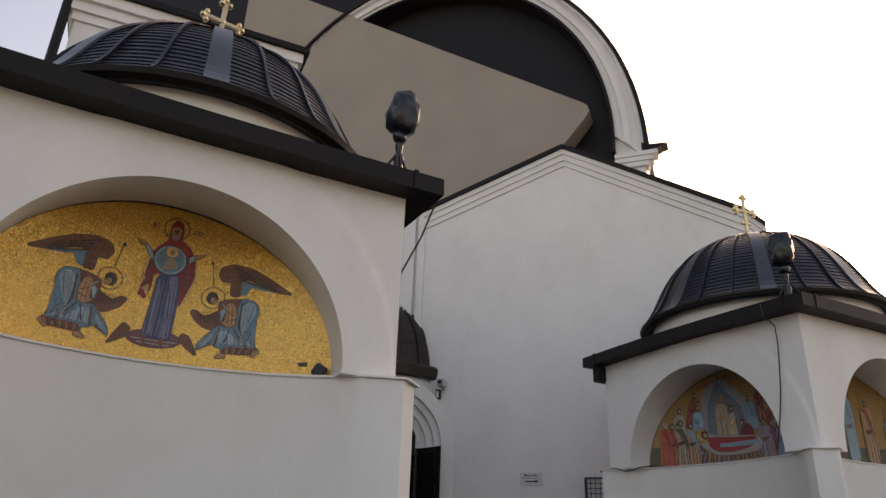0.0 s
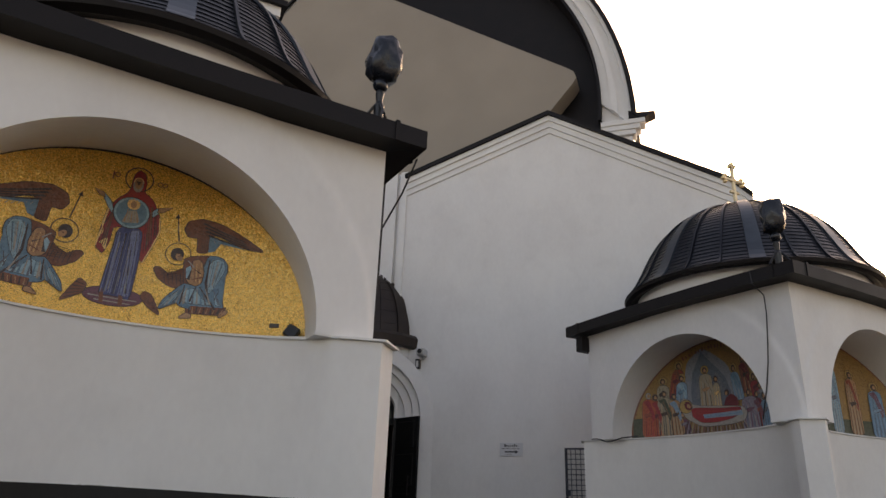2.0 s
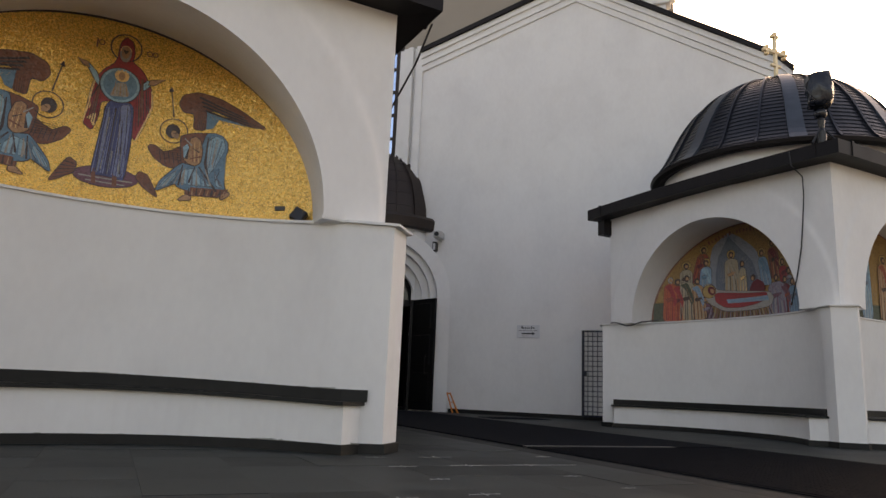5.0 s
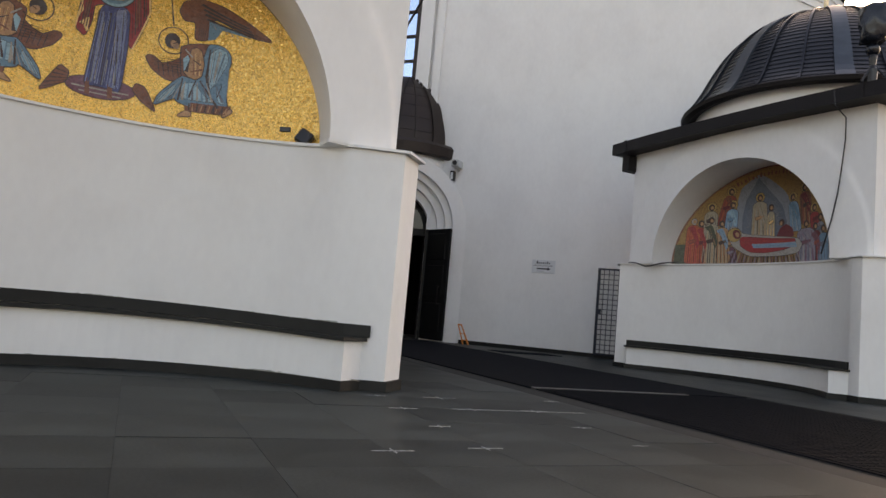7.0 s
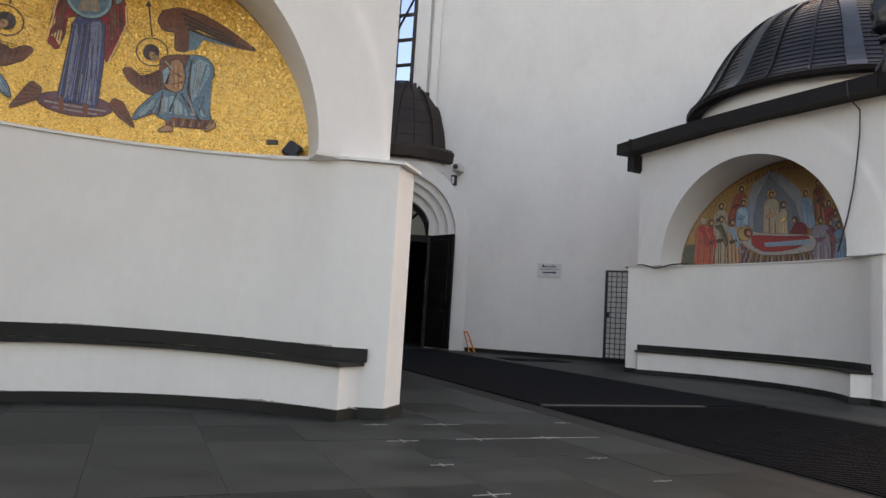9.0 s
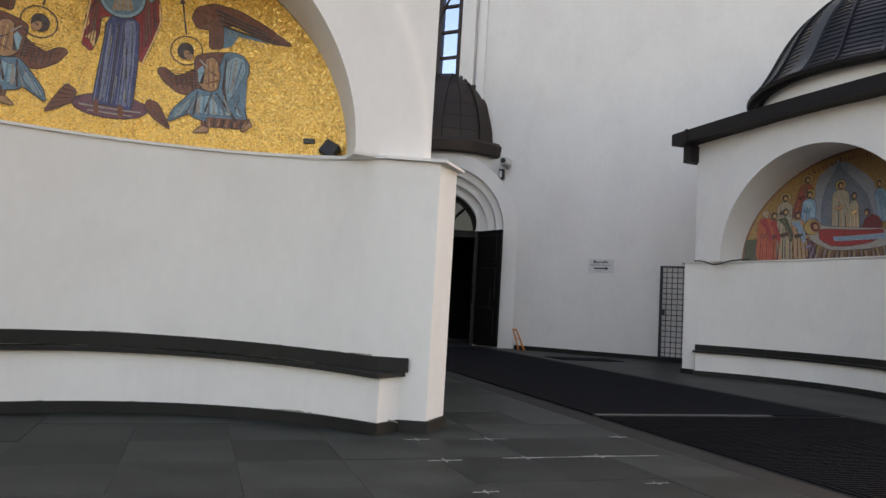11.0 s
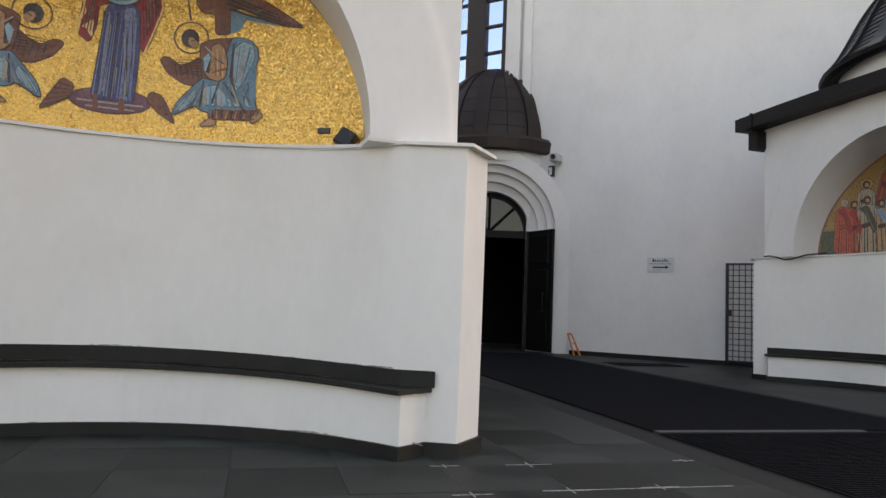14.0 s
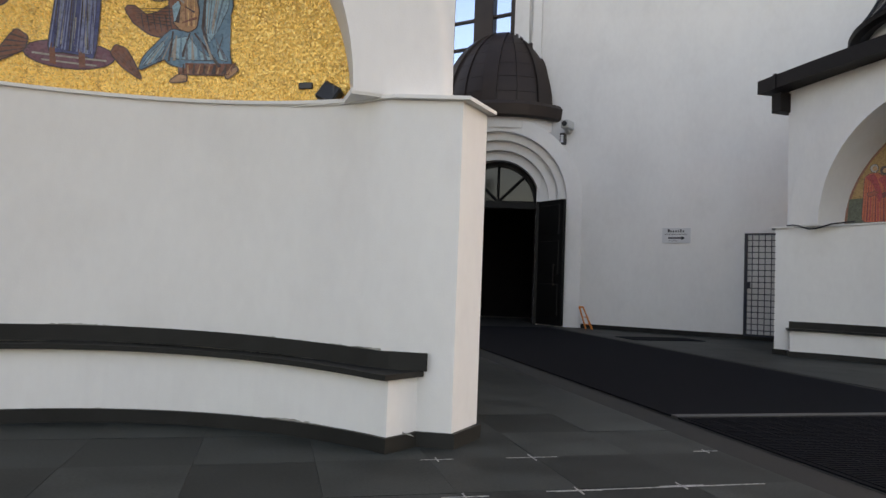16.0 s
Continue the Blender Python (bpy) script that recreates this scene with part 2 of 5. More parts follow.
tagged(ground, kind="structure", category="ground")


# ---- porch: a square pavilion with hollowed fronts, arched lunettes and a ribbed dome ----
SILL_Z, ARCH_U, ARCH_V = 2.05, 1.77, 1.77
# centre and radius of the hollow walls, benches and lunettes of each porch, from its middle
SHAPES = {
    "gold": {"wall": (-3.85, 2.45), "reach": 2.0, "bench": (-3.965, 2.375), "lunette": (-3.81, 2.67), "bench_half": 0.995, "splay": 0.10, "head": 1.70, "rise": 0.27, "eave": (4.435, 0.03), "bow": 0.05},
    "bier": {"wall": (-4.37, 2.85), "reach": 2.2, "bench": (-4.37, 2.60), "lunette": (-4.37, 3.05), "bench_half": 0.875, "splay": 0.0, "head": 1.77, "rise": 0.10, "eave": (4.53, -0.05), "bow": 0.0},
}
UPPER = 2.42            # half the upper wall's width


def hollow(cr, u, grow=0.0):
    r = cr[1] + grow
    return cr[0] + math.sqrt(r * r - u * u)


def turned(k, x, y):
    for _ in range(k % 4):
        x, y = -y, x
    return x, y


def plan(grow, cr, proud=0.0, e=2.2, steps=48):
    """The plan of the lower walls: hollow fronts between chamfered corner piers."""
    out = []
    c0, c1 = 2.385 + grow * 0.41, 2.635 + grow
    for k in range(4):
        line = [(-c0, -c1)] + [(-e + 2 * e * i / steps, hollow(cr, -e + 2 * e * i / steps, -proud)) for i in range(steps + 1)] + [(c0, -c1)]
        out += [turned(k, x, y) for x, y in line]
    return out


def crowned(bm):
    """The wall head rises a little towards the middle of each front."""
    for v in bm.verts:
        if v.co.z > 1.9:
            v.co.z += 0.075 * max(0.0, 1 - (min(abs(v.co.x), abs(v.co.y)) / 2.2) ** 2)
    return bm


def arc_solid(bm, cr, g_in, g_out, half, z0, z1, k, steps=44):
    """A curved bar along a hollow front, from its inner to its outer radius."""
    pts = []
    for r, order in ((cr[1] + g_in, 1), (cr[1] + g_out, -1)):
        row = [(r * math.sin(a), cr[0] + r * math.cos(a)) for a in [-half + 2 * half * i / steps for i in range(steps + 1)]]
        pts += row[::order]
    return prism(bm, [turned(k, x, y) for x, y in pts], z0, z1)


def corbel(cr, reach, s, k):
    """A sloping underside from the arch foot down to the hollow wall."""
    bm = bmesh.new()
    rows = []
    for i in range(7):
        u = 1.76 + (reach + 0.02 - 1.76) * i / 6
        y = hollow(cr, min(u, reach)) + 0.01
        rows.append([(*turned(k, s * u, -1.70), 2.07), (*turned(k, s * u, -UPPER + 0.004), 2.07), (*turned(k, s * u, -UPPER + 0.006), 2.036), (*turned(k, s * u, min(y, -1.72)), 2.033), (*turned(k, s * u, -1.70), 2.033)])
    strip(bm, rows)
    for row in (rows[0], rows[-1]):
        bm.faces.new([bm.verts.new(q) for q in row])
    bmesh.ops.remove_doubles(bm, verts=bm.verts, dist=1e-4)
    return bm


def rail(cr, reach, end, z0, z1, k, steps=44):
    """A thin strip along a hollow front and on to its straight ends."""
    def face(u):
        a = abs(u)
        if a <= reach:
            return hollow(cr, a)
        y0 = hollow(cr, reach)
        return y0 + (-2.635 - y0) * (a - reach) / (2.385 - reach)
    us = [-end + 2 * end * i / steps for i in range(steps + 1)]
    pts = [(u, face(u) - 0.03) for u in us] + [(u, face(u) + 0.02) for u in us[::-1]]
    return prism(bmesh.new(), [turned(k, x, y) for x, y in pts], z0, z1)


def arch_wall(k, cr, splay, head, rise, steps=72, rows=52):
    """The upper wall of one side with its round-headed recess; the spandrels fall back towards the corners."""
    bm = bmesh.new()
    front, back = [], []
    for i in range(steps + 1):
        a = math.pi * i / steps
        ca, sa = math.cos(a), math.sin(a)
        r0 = 1 / math.sqrt((ca / ARCH_U) ** 2 + (sa / head) ** 2)
        r1 = min(UPPER / max(1e-6, abs(ca)), 2.34 / max(1e-6, sa))
        line = []
        for j in range(rows + 1):
            r = r0 + (r1 - r0) * j / rows
            u, z = r * ca, SILL_Z + r * sa
            s = min(1.0, max(0.0, (r - 2.31) / 0.13))
            b = 0.028 * s * s * (3 - 2 * s)
            u *= 1 - b / UPPER * (abs(u) / UPPER) ** 2
            line.append((*turned(k, u, -UPPER + b), z))
        front.append(line)
        u, z = r0 * ca, SILL_Z + r0 * sa
        depth = hollow(cr, min(abs(u), ARCH_U)) + 0.03
        back.append([(*turned(k, (r0 + splay * j / 4) * ca, -UPPER + (depth + UPPER) * j / 4), SILL_Z + (r0 + rise * j / 4) * sa) for j in range(5)])
    strip(bm, front)
    strip(bm, back)
    bmesh.ops.remove_doubles(bm, verts=bm.verts, dist=1e-4)
    return bm


def dome_profile(t):
    """Radius and height above the rim at t from 0 (rim) to 1 (top): a bell-cast foot and a full round head."""
    a = t * math.pi / 2
    r = 2.18 * math.cos(a) ** 0.95 + 0.34 * (1 - t) ** 9
    return max(0.02, r), 2.42 * math.sin(a) ** 1.05


def dome(parent, z0, height, shift=0.0):
    """Lapped metal courses between eight broad ribs, on a rolled rim and a low drum."""
    hold = new("dome")
    hold.parent = parent
    hold.location = (shift, 0, z0)
    tagged(hold, "dark metal dome with lapped courses and broad ribs")
    f = height / 2.42
    courses, sides = 34, 72
    prof = []
    for i in range(courses):
        for t, lift in ((i / courses, 0.015), ((i + 0.97) / courses, 0.0)):
            r, z = dome_profile(t)
            prof.append((r + lift, z * f))
    bm = lathe(bmesh.new(), prof, sides)
    part("shell", bm, SLATE, hold, "", True).data.shade_flat()
    for k in range(24):
        a = 2 * math.pi * k / 24 - radians(20)
        broad = k % 3 == 1
        half = 0.14 if broad else 0.02
        bm = bmesh.new()
        rings = []
        for i in range(25):
            r, z = dome_profile(i / 25)
            w = half * (1 - 0.35 * i / 25) if broad else half
            o = 0.035 if broad else 0.04
            row = []
            for s, lift in ((-1, -0.02), (-1, o), (1, o), (1, -0.02)):
                q = (r + lift)
                row.append((q * math.cos(a) - s * w * math.sin(a), q * math.sin(a) + s * w * math.cos(a), z * f + lift * 0.4))
            rings.append(row)
        strip(bm, rings)
        part("rib", bm, RIBMETAL if broad else SLATE, hold, "broad flat metal rib" if broad else "narrow raised seam")
    bm = lathe(bmesh.new(), [(2.25, -0.02), (2.44, -0.09), (2.54, -0.06), (2.56, 0.0), (2.50, 0.035), (2.42, 0.04)], sides)
    part("rim", bm, METAL, hold, "rolled dark metal rim")
    bm = lathe(bmesh.new(), [(2.28, -0.55), (2.28, -0.03)], sides)
    part("drum", bm, PLASTER, hold, "low white plaster drum", True)
    return hold


def gilt_cross(parent, z, turn):
    """A three-barred gilt cross with budded ends on a small cone."""
    bm = bmesh.new()
    lathe(bm, [(0.0, 0.16), (0.05, 0.15), (0.11, 0.02), (0.13, -0.06), (0.0, -0.08)], 16)
    box(bm, (-0.032, -0.022, 0.12), (0.032, 0.022, 0.92), 0.006)
    box(bm, (-0.27, -0.022, 0.58), (0.27, 0.022, 0.64), 0.006)
    box(bm, (-0.13, -0.02, 0.34), (0.13, 0.02, 0.385), 0.005)
    for x, zz in ((-0.29, 0.61), (0.29, 0.61), (0.0, 0.95), (-0.24, 0.67), (-0.24, 0.55), (0.24, 0.67), (0.24, 0.55), (-0.06, 0.90), (0.06, 0.90), (0, 0.61)):
        bmesh.ops.create_icosphere(bm, subdivisions=1, radius=0.045, matrix=Matrix.Translation((x, 0, zz)))
    ob = part("cross", bm, GILT, parent, "gilded metal cross with budded ends")
    ob.location, ob.rotation_euler, ob.scale = (0, 0, z), (0, 0, turn), (1.06, 1.5, 1.22)
    return ob


def eave_z(u, bend):
    return bend[0] + bend[1] * (abs(u) / 2.73) ** 2


def bowed(bm, rise):
    """The bench rises a little towards the middle of its front."""
    for v in bm.verts:
        if v.co.z > 0.3:
            v.co.z += rise * max(0.0, 1 - (min(abs(v.co.x), abs(v.co.y)) / 1.9) ** 2)
    return bm


def ragged(cr, proud, end, z0, height, seed, steps=260):
    """A thin stain with a torn upper edge along the foot of a hollow front, broken by gaps."""
    bm = bmesh.new()
    rows = []
    for i in range(steps + 1):
        u = -end + 2 * end * i / steps
        n = noise.noise(Vector((u * 2.3, seed, 0))) + 0.6 * noise.noise(Vector((u * 11.0, seed, 3))) + 0.35 * noise.noise(Vector((u * 43.0, seed, 7)))
        y = hollow(cr, u, -abs(proud)) if proud < 0 else hollow(cr, u) - 0.002
        rows.append([(u, y, z0), (u, y, z0 + max(0.0006, height * (n - 0.05)))])
    strip(bm, rows)
    return bm


def build_porch(label, m, shape, faces, boxes, dome_z, dome_h, shift):
    porch = thing("porch", label, "porch", m, "church porches")
    wall, bench_arc = SHAPES[shape]["wall"], SHAPES[shape]["bench"]
    half, thick, reach, bow = SHAPES[shape]["bench_half"], 0.26, SHAPES[shape]["reach"], SHAPES[shape]["bow"]
    part("lower_wall", crowned(prism(bmesh.new(), plan(0, wall, 0.0, reach), 0.0, 2.010)), PLASTER, porch, "white plaster wall with hollow fronts")
    for ob in porch.children:
        smoothed(ob)
    part("plinth", prism(bmesh.new(), plan(0.025, wall, 0.02, reach), -0.01, 0.085), STONE, porch, "dark stone plinth")
    part("sill", crowned(prism(bmesh.new(), plan(0.055, wall, 0.03, reach), 2.010, 2.032)), PLASTER, porch, "thin white sill")
    for k in range(4):
        part("arch_wall", arch_wall(k, *((SHAPES[shape]["lunette"], SHAPES[shape]["splay"], SHAPES[shape]["head"], SHAPES[shape]["rise"]) if k == 0 or shape != "gold" else ((-4.6, 3.05), 0.0, ARCH_V, 0.0))), PLASTER, porch, "white plaster wall with a round arch", True).data.set_sharp_from_angle(angle=0.6)
    for k in range(4):
        for s in (-1, 1):
            part("corbel", corbel(wall, reach, s, k), PLASTER, porch, "small sloping corbel under the arch foot", True).data.set_sharp_from_angle(angle=0.6)
    bm = bmesh.new()
    n = 2.2
    prism(bm, [(-n, -n), (n, -n), (n, n), (-n, n)], 4.25, 4.45)
    part("ceiling_slab", bm, PLASTER, porch)
    for k in faces:
        bench = new("bench")
        bench.parent = porch
        tagged(bench, "built-in curved bench with a dark stone seat")
        part("bench_base", bowed(arc_solid(bmesh.new(), bench_arc, 0.0, thick, half, 0.0, 0.40, k), bow), PLASTER, bench, "white plaster bench base")
        part("bench_plinth", arc_solid(bmesh.new(), bench_arc, -0.025, thick, half + 0.008, -0.01, 0.083, k), STONE, bench, "dark stone base course")
        part("seat", bowed(arc_solid(bmesh.new(), bench_arc, -0.06, thick, half + 0.014, 0.40, 0.432, k), bow), STONE, bench, "dark stone seat slab")
        part("back_rail", bowed(rail(wall, reach, 2.24 if shape == "gold" else 2.17, 0.432, 0.535, k), bow), STONE, bench, "dark stone back strip")
    if shape == "gold":
        part("grime", bowed(ragged(wall, 0.006, 2.0, 0.533, 0.024, 5), bow), GRIME, porch, "ragged damp stain above the bench")
        part("grime", ragged(bench_arc, -0.004, 1.9, 0.08, 0.032, 11), GRIME, porch, "ragged splash stain above the base course")
        part("grime", ragged(wall, 0.006, 2.15, 0.085, 0.04, 17), GRIME, porch, "ragged splash stain at the pier foot")
    # eaves: a fascia that rises over each arch, its soffit and the low roof behind
    rows_f, rows_r = [], []
    for k in range(4):
        for i in range(21):
            u = -2.73 + 5.46 * i / 20
            z = eave_z(u, SHAPES[shape]["eave"])
            e = 2.73
            fr = [turned(k, u, -e), turned(k, u * 2.30 / e, -2.30)]
            rows_f.append([(*fr[1], z - 0.21), (*fr[0], z - 0.22), (*fr[0], z), (*turned(k, u * 2.70 / e, -2.70), z + 0.012), (*turned(k, u * 2.40 / e, -2.40), z + 0.02)])
            rows_r.append([(*turned(k, u * 2.40 / e, -2.40), z + 0.02), (*turned(k, u * 2.0 / e, -2.0), 4.70), (0, 0, 4.85)])
    for rows, name, mat, text in ((rows_f, "eave", METAL, "dark metal eave rising over the arch"), (rows_r, "roof", METAL, "low dark metal roof")):
        bm = bmesh.new()
        strip(bm, rows + rows[:1])
        bmesh.ops.remove_doubles(bm, verts=bm.verts, dist=1e-4)
        part(name, bm, mat, porch, text)
    for k in boxes:
        bm = bmesh.new()
        x, y = turned(k, -2.55, -2.60)
        x2, y2 = turned(k, -2.36, -2.28)
        prism(bm, [(x, y), (x2, y), (x2, y2), (x, y2)], 3.92, 4.23)
        part("gutter_box", bm, METAL, porch, "dark metal gutter box under the eave")
    for k in range(4):
        for s in (-1, 1):
            a, b = turned(k, s * 2.38, -2.745), turned(k, s * 2.33, -2.715)
            part("fascia_joint", boxed((min(a[0], b[0]), min(a[1], b[1]), eave_z(2.36, SHAPES[shape]["eave"]) - 0.225), (max(a[0], b[0]), max(a[1], b[1]), eave_z(2.36, SHAPES[shape]["eave"]) + 0.02)), METAL, porch)
    dome(porch, dome_z, dome_h, shift)
    c = gilt_cross(porch, dome_z + dome_h + 0.02, 0)
    c.location.x = shift
    return porch, c


LEFT_M, RIGHT_M = pose(0.102, 9.047, 0, 0, 0, 4.5), pose(12.30, 10.16, 0, 0, 0, 5)
left_porch, cross_a = build_porch("white plaster porch with a gold mosaic lunette and dark dome", LEFT_M, "gold", (0, 1), (), 4.94, 2.04, 0.22)
right_porch, cross_b = build_porch("white plaster porch with painted lunettes and a dark ribbed dome", RIGHT_M, "bier", (0, 3), (3,), 5.00, 2.05, 0.0)
cross_a.rotation_euler.z = radians(8)
cross_b.rotation_euler.z = radians(-6)


# ---- lunette mosaics ----
def lunette_shape(k, cr, outline, layer, closed=False):
    """A flat shape of (u, v) laid on a hollow lunette, v above the sill."""
    bm = bmesh.new()
    k2 = len(outline) // 2
    if closed:
        a, b = ([bm.verts.new((u, 0, v)) for u, v in half] for half in (outline[:k2], outline[k2:][::-1]))
        for i in range(k2 - 1):
            bm.faces.new((a[i], a[i + 1], b[i + 1], b[i]))
    else:
        f = bm.faces.new([bm.verts.new((u, 0, v)) for u, v in outline])
        bmesh.ops.triangulate(bm, faces=[f])
    lo, hi = min(p[0] for p in outline), max(p[0] for p in outline)
    x = math.ceil(lo / 0.12) * 0.12
    while x < hi:
        bmesh.ops.bisect_plane(bm, geom=bm.verts[:] + bm.edges[:] + bm.faces[:], plane_co=(x, 0, 0), plane_no=(1, 0, 0))
        x += 0.12
    for v in bm.verts:
        u = v.co.x
        px, py = turned(k, u, hollow(cr, u, -0.004 * layer))
        v.co = (px, py, SILL_Z + v.co.z)
    return bm


def oval(u, v, a, b=None, turn=0.0, n=22):
    b = b or a
    c, s = math.cos(turn), math.sin(turn)
    return [(u + a * math.cos(2 * math.pi * i / n) * c - b * math.sin(2 * math.pi * i / n) * s, v + a * math.cos(2 * math.pi * i / n) * s + b * math.sin(2 * math.pi * i / n) * c) for i in range(n)]


def ring(u, v, r, w, n=28):
    return [(u + r * math.cos(2 * math.pi * i / n), v + r * math.sin(2 * math.pi * i / n)) for i in range(n + 1)] + [(u + (r - w) * math.cos(2 * math.pi * i / n), v + (r - w) * math.sin(2 * math.pi * i / n)) for i in range(n, -1, -1)]


def swollen(outline, d):
    """The outline moved outwards by d, for a dark contour."""
    area = sum(a[0] * b[1] - b[0] * a[1] for a, b in zip(outline, outline[1:] + outline[:1]))
    sign = 1 if area > 0 else -1
    out = []
    for p, q, r in zip(outline[-1:] + outline[:-1], outline, outline[1:] + outline[:1]):
        a, b = Vector((q[0] - p[0], q[1] - p[1])).normalized(), Vector((r[0] - q[0], r[1] - q[1])).normalized()
        t = (a + b)
        t = t.normalized() if t.length > 0.3 else a
        out.append((q[0] + sign * d * t.y, q[1] - sign * d * t.x))
    return out


def rounded(outline, times=2):
    """Corners cut off twice, so that the drawing flows."""
    for _ in range(times):
        out = []
        for a, b in zip(outline, outline[1:] + outline[:1]):
            out += [(0.86 * a[0] + 0.14 * b[0], 0.86 * a[1] + 0.14 * b[1]), (0.14 * a[0] + 0.86 * b[0], 0.14 * a[1] + 0.86 * b[1])]
        outline = out
    return outline


FLOWING = ("robe", "cloak", "wing", "torso", "foot", "sleeve", "robe_light", "mantle", "bier", "pall", "mourner", "mandorla", "small_figure")
CONTOURED = ("robe", "cloak", "wing", "torso", "disc", "cushion", "foot", "head", "pall", "bier", "sleeve", "palm", "robe_light", "hem")


def pleats(top, low, n, colours, layer, fill=0.5, name="fold"):
    """Fine tapering folds between a line above and a line below."""
    def on(line, f):
        return line[0][0] + (line[1][0] - line[0][0]) * f, line[0][1] + (line[1][1] - line[0][1]) * f
    out = []
    for i in range(n):
        f = (i + 0.5) / n
        sway = 0.22 * math.sin(5.1 * i + 9.0 * top[0][0]) / n
        w = fill * 0.5 / n
        cut = 0.06 * (i % 3)
        a, b = on(top, f - 0.35 * w + sway), on(top, f + 0.35 * w + sway)
        c, d = on(low, f + w), on(low, f - w)
        a, b = ((p[0] + (q[0] - p[0]) * cut, p[1] + (q[1] - p[1]) * cut) for p, q in ((a, d), (b, c)))
        out.append((name, colours[i % len(colours)], layer + 0.1 * (i % 2), [a, b, c, d]))
    return out


def half_disc(grow=0.0, n=40):
    a, b = ARCH_U + grow, ARCH_V + grow
    return [(a * math.cos(math.pi * i / n), max(0.0, b * math.sin(math.pi * i / n))) for i in range(n + 1)]


def lunette(porch, k, shape, ground_mat, shapes, label):
    cr, splay = SHAPES[shape]["lunette"], SHAPES[shape]["splay"]
    tall = (SHAPES[shape]["head"] + SHAPES[shape]["rise"] + 0.012) / (ARCH_V + splay + 0.01)
    panel = thing("mosaic", label, "mosaic", porch.matrix_world, "lunette mosaics")
    part("mosaic_ground", lunette_shape(k, cr, [(u, v * tall) for u, v in half_disc(splay + 0.01)], 0), ground_mat, panel)
    for name, mat, layer, outline in shapes:
        if name == "border" and shape == "bier":
            outline = [(u, v * tall) for u, v in outline]
        if name in FLOWING:
            outline = rounded(outline)
        if name in CONTOURED:
            part("contour", lunette_shape(k, cr, swollen(outline, 0.0075 if name != "robe_light" else 0.004), layer - 0.5), INKS["dark"], panel)
        part(name, lunette_shape(k, cr, outline, layer, name in ("border", "disc_ring", "halo_ring", "letter_ring")), INKS[mat], panel)
    return panel


# ---- church body: u runs along the slanting wall, its depth away from the forecourt ----
CHURCH = pose(0, 0, 0, 0, 0, -45)
FACE = 18.6


def church_part(name, bm, mat, parent, label="", smooth=False):
    return part(name, bm, mat, parent, label, smooth)


church = thing("church", "tall white church with gabled wall and dark roofs", "church", CHURCH)
GABLE = [(-7.62, 10.30), (-3.10, 11.86), (1.75, 8.98), (2.20, 8.50)]


def along(points, drop):
    return [(u, z - drop) for u, z in points]


bm = slab(bmesh.new(), [(-7.62, 0), *GABLE, (2.20, 0)], FACE, FACE + 0.5)
church_part("gable_wall", bm, PLASTER, church, "smooth white plaster gable wall")
for i, (top, low, out) in enumerate(((0.0, 0.16, 0.16), (0.16, 0.36, 0.10), (0.36, 0.54, 0.05))):
    bm = slab(bmesh.new(), along(GABLE, top) + along(GABLE, low)[::-1], FACE - out, FACE + 0.02)
    church_part("gable_moulding", bm, PLASTER, church, "stepped white moulding under the verge")
bm = slab(bmesh.new(), along(GABLE, -0.14) + along(GABLE, -0.005)[::-1], FACE - 0.24, FACE + 2.0)
church_part("verge", bm, METAL, church, "dark brown metal verge of the roof")
bm = boxed((-6.4, FACE - 0.03, -0.01), (2.2, FACE + 0.02, 0.10))
church_part("wall_plinth", bm, STONE, church, "dark stone base course")
# window bay beside the gable
bm = slab(bmesh.new(), [(-16.0, 0), (-16.0, 10.8), (-7.55, 10.8), (-7.55, 5.0), (-11.5, 5.0), (-11.5, 0)], FACE + 0.42, FACE + 0.9)
church_part("bay_wall", bm, PLASTER, church)
for u0, u1, out in ((-8.42, -8.26, 0.12), (-8.26, -8.10, 0.02), (-8.10, -7.94, -0.05), (-7.94, -7.82, 0.10), (-7.82, -7.60, -0.06)):
    church_part("window_moulding", boxed((u0, FACE + out, 6.4), (u1, FACE + 0.45, 10.6)), PLASTER, church, "stepped white window surround")
window = new("window")
window.parent = church
tagged(window, "tall dark-framed window with small reflecting panes tinted sky blue")
for u0, u1 in ((-8.60, -8.42), (-9.68, -9.12), (-10.95, -10.40)):
    church_part("frame", boxed((u0, FACE + 0.24, 6.0), (u1, FACE + 0.42, 10.9), 0.01), BROWN, window)
for i in range(6):
    z = 6.42 + 0.745 * i
    for u0, u1 in ((-9.12, -8.60), (-10.40, -9.68)):
        church_part("glazing_bar", boxed((u0, FACE + 0.30, z - 0.03), (u1, FACE + 0.40, z + 0.03)), BROWN, window)
        church_part("pane", boxed((u0, FACE + 0.36, z + 0.03), (u1, FACE + 0.37, z + 0.715)), PANE, window)


# great arched gable and its dark soffit above
def ellipse(cu, cz, a, b, t0, t1, n=40):
    return [(cu + a * math.cos(t0 + (t1 - t0) * i / n), cz + b * math.sin(t0 + (t1 - t0) * i / n)) for i in range(n + 1)]


for f0, f1, out in ((0.0, 0.30, 0.10), (0.30, 0.52, 0.22), (0.52, 0.80, 0.12), (0.80, 0.93, 0.30)):
    a = [ellipse(-9, 13.6 - f, 7.3 + f, 8.2 + 1.73 * f, -0.02, 2.7) for f in (f0, f1)]
    bm = slab(bmesh.new(), a[0] + a[1][::-1], 20.8 - out, 21.4)
    church_part("arch_moulding", bm, PLASTER, church, "stepped white moulding of the great arch")
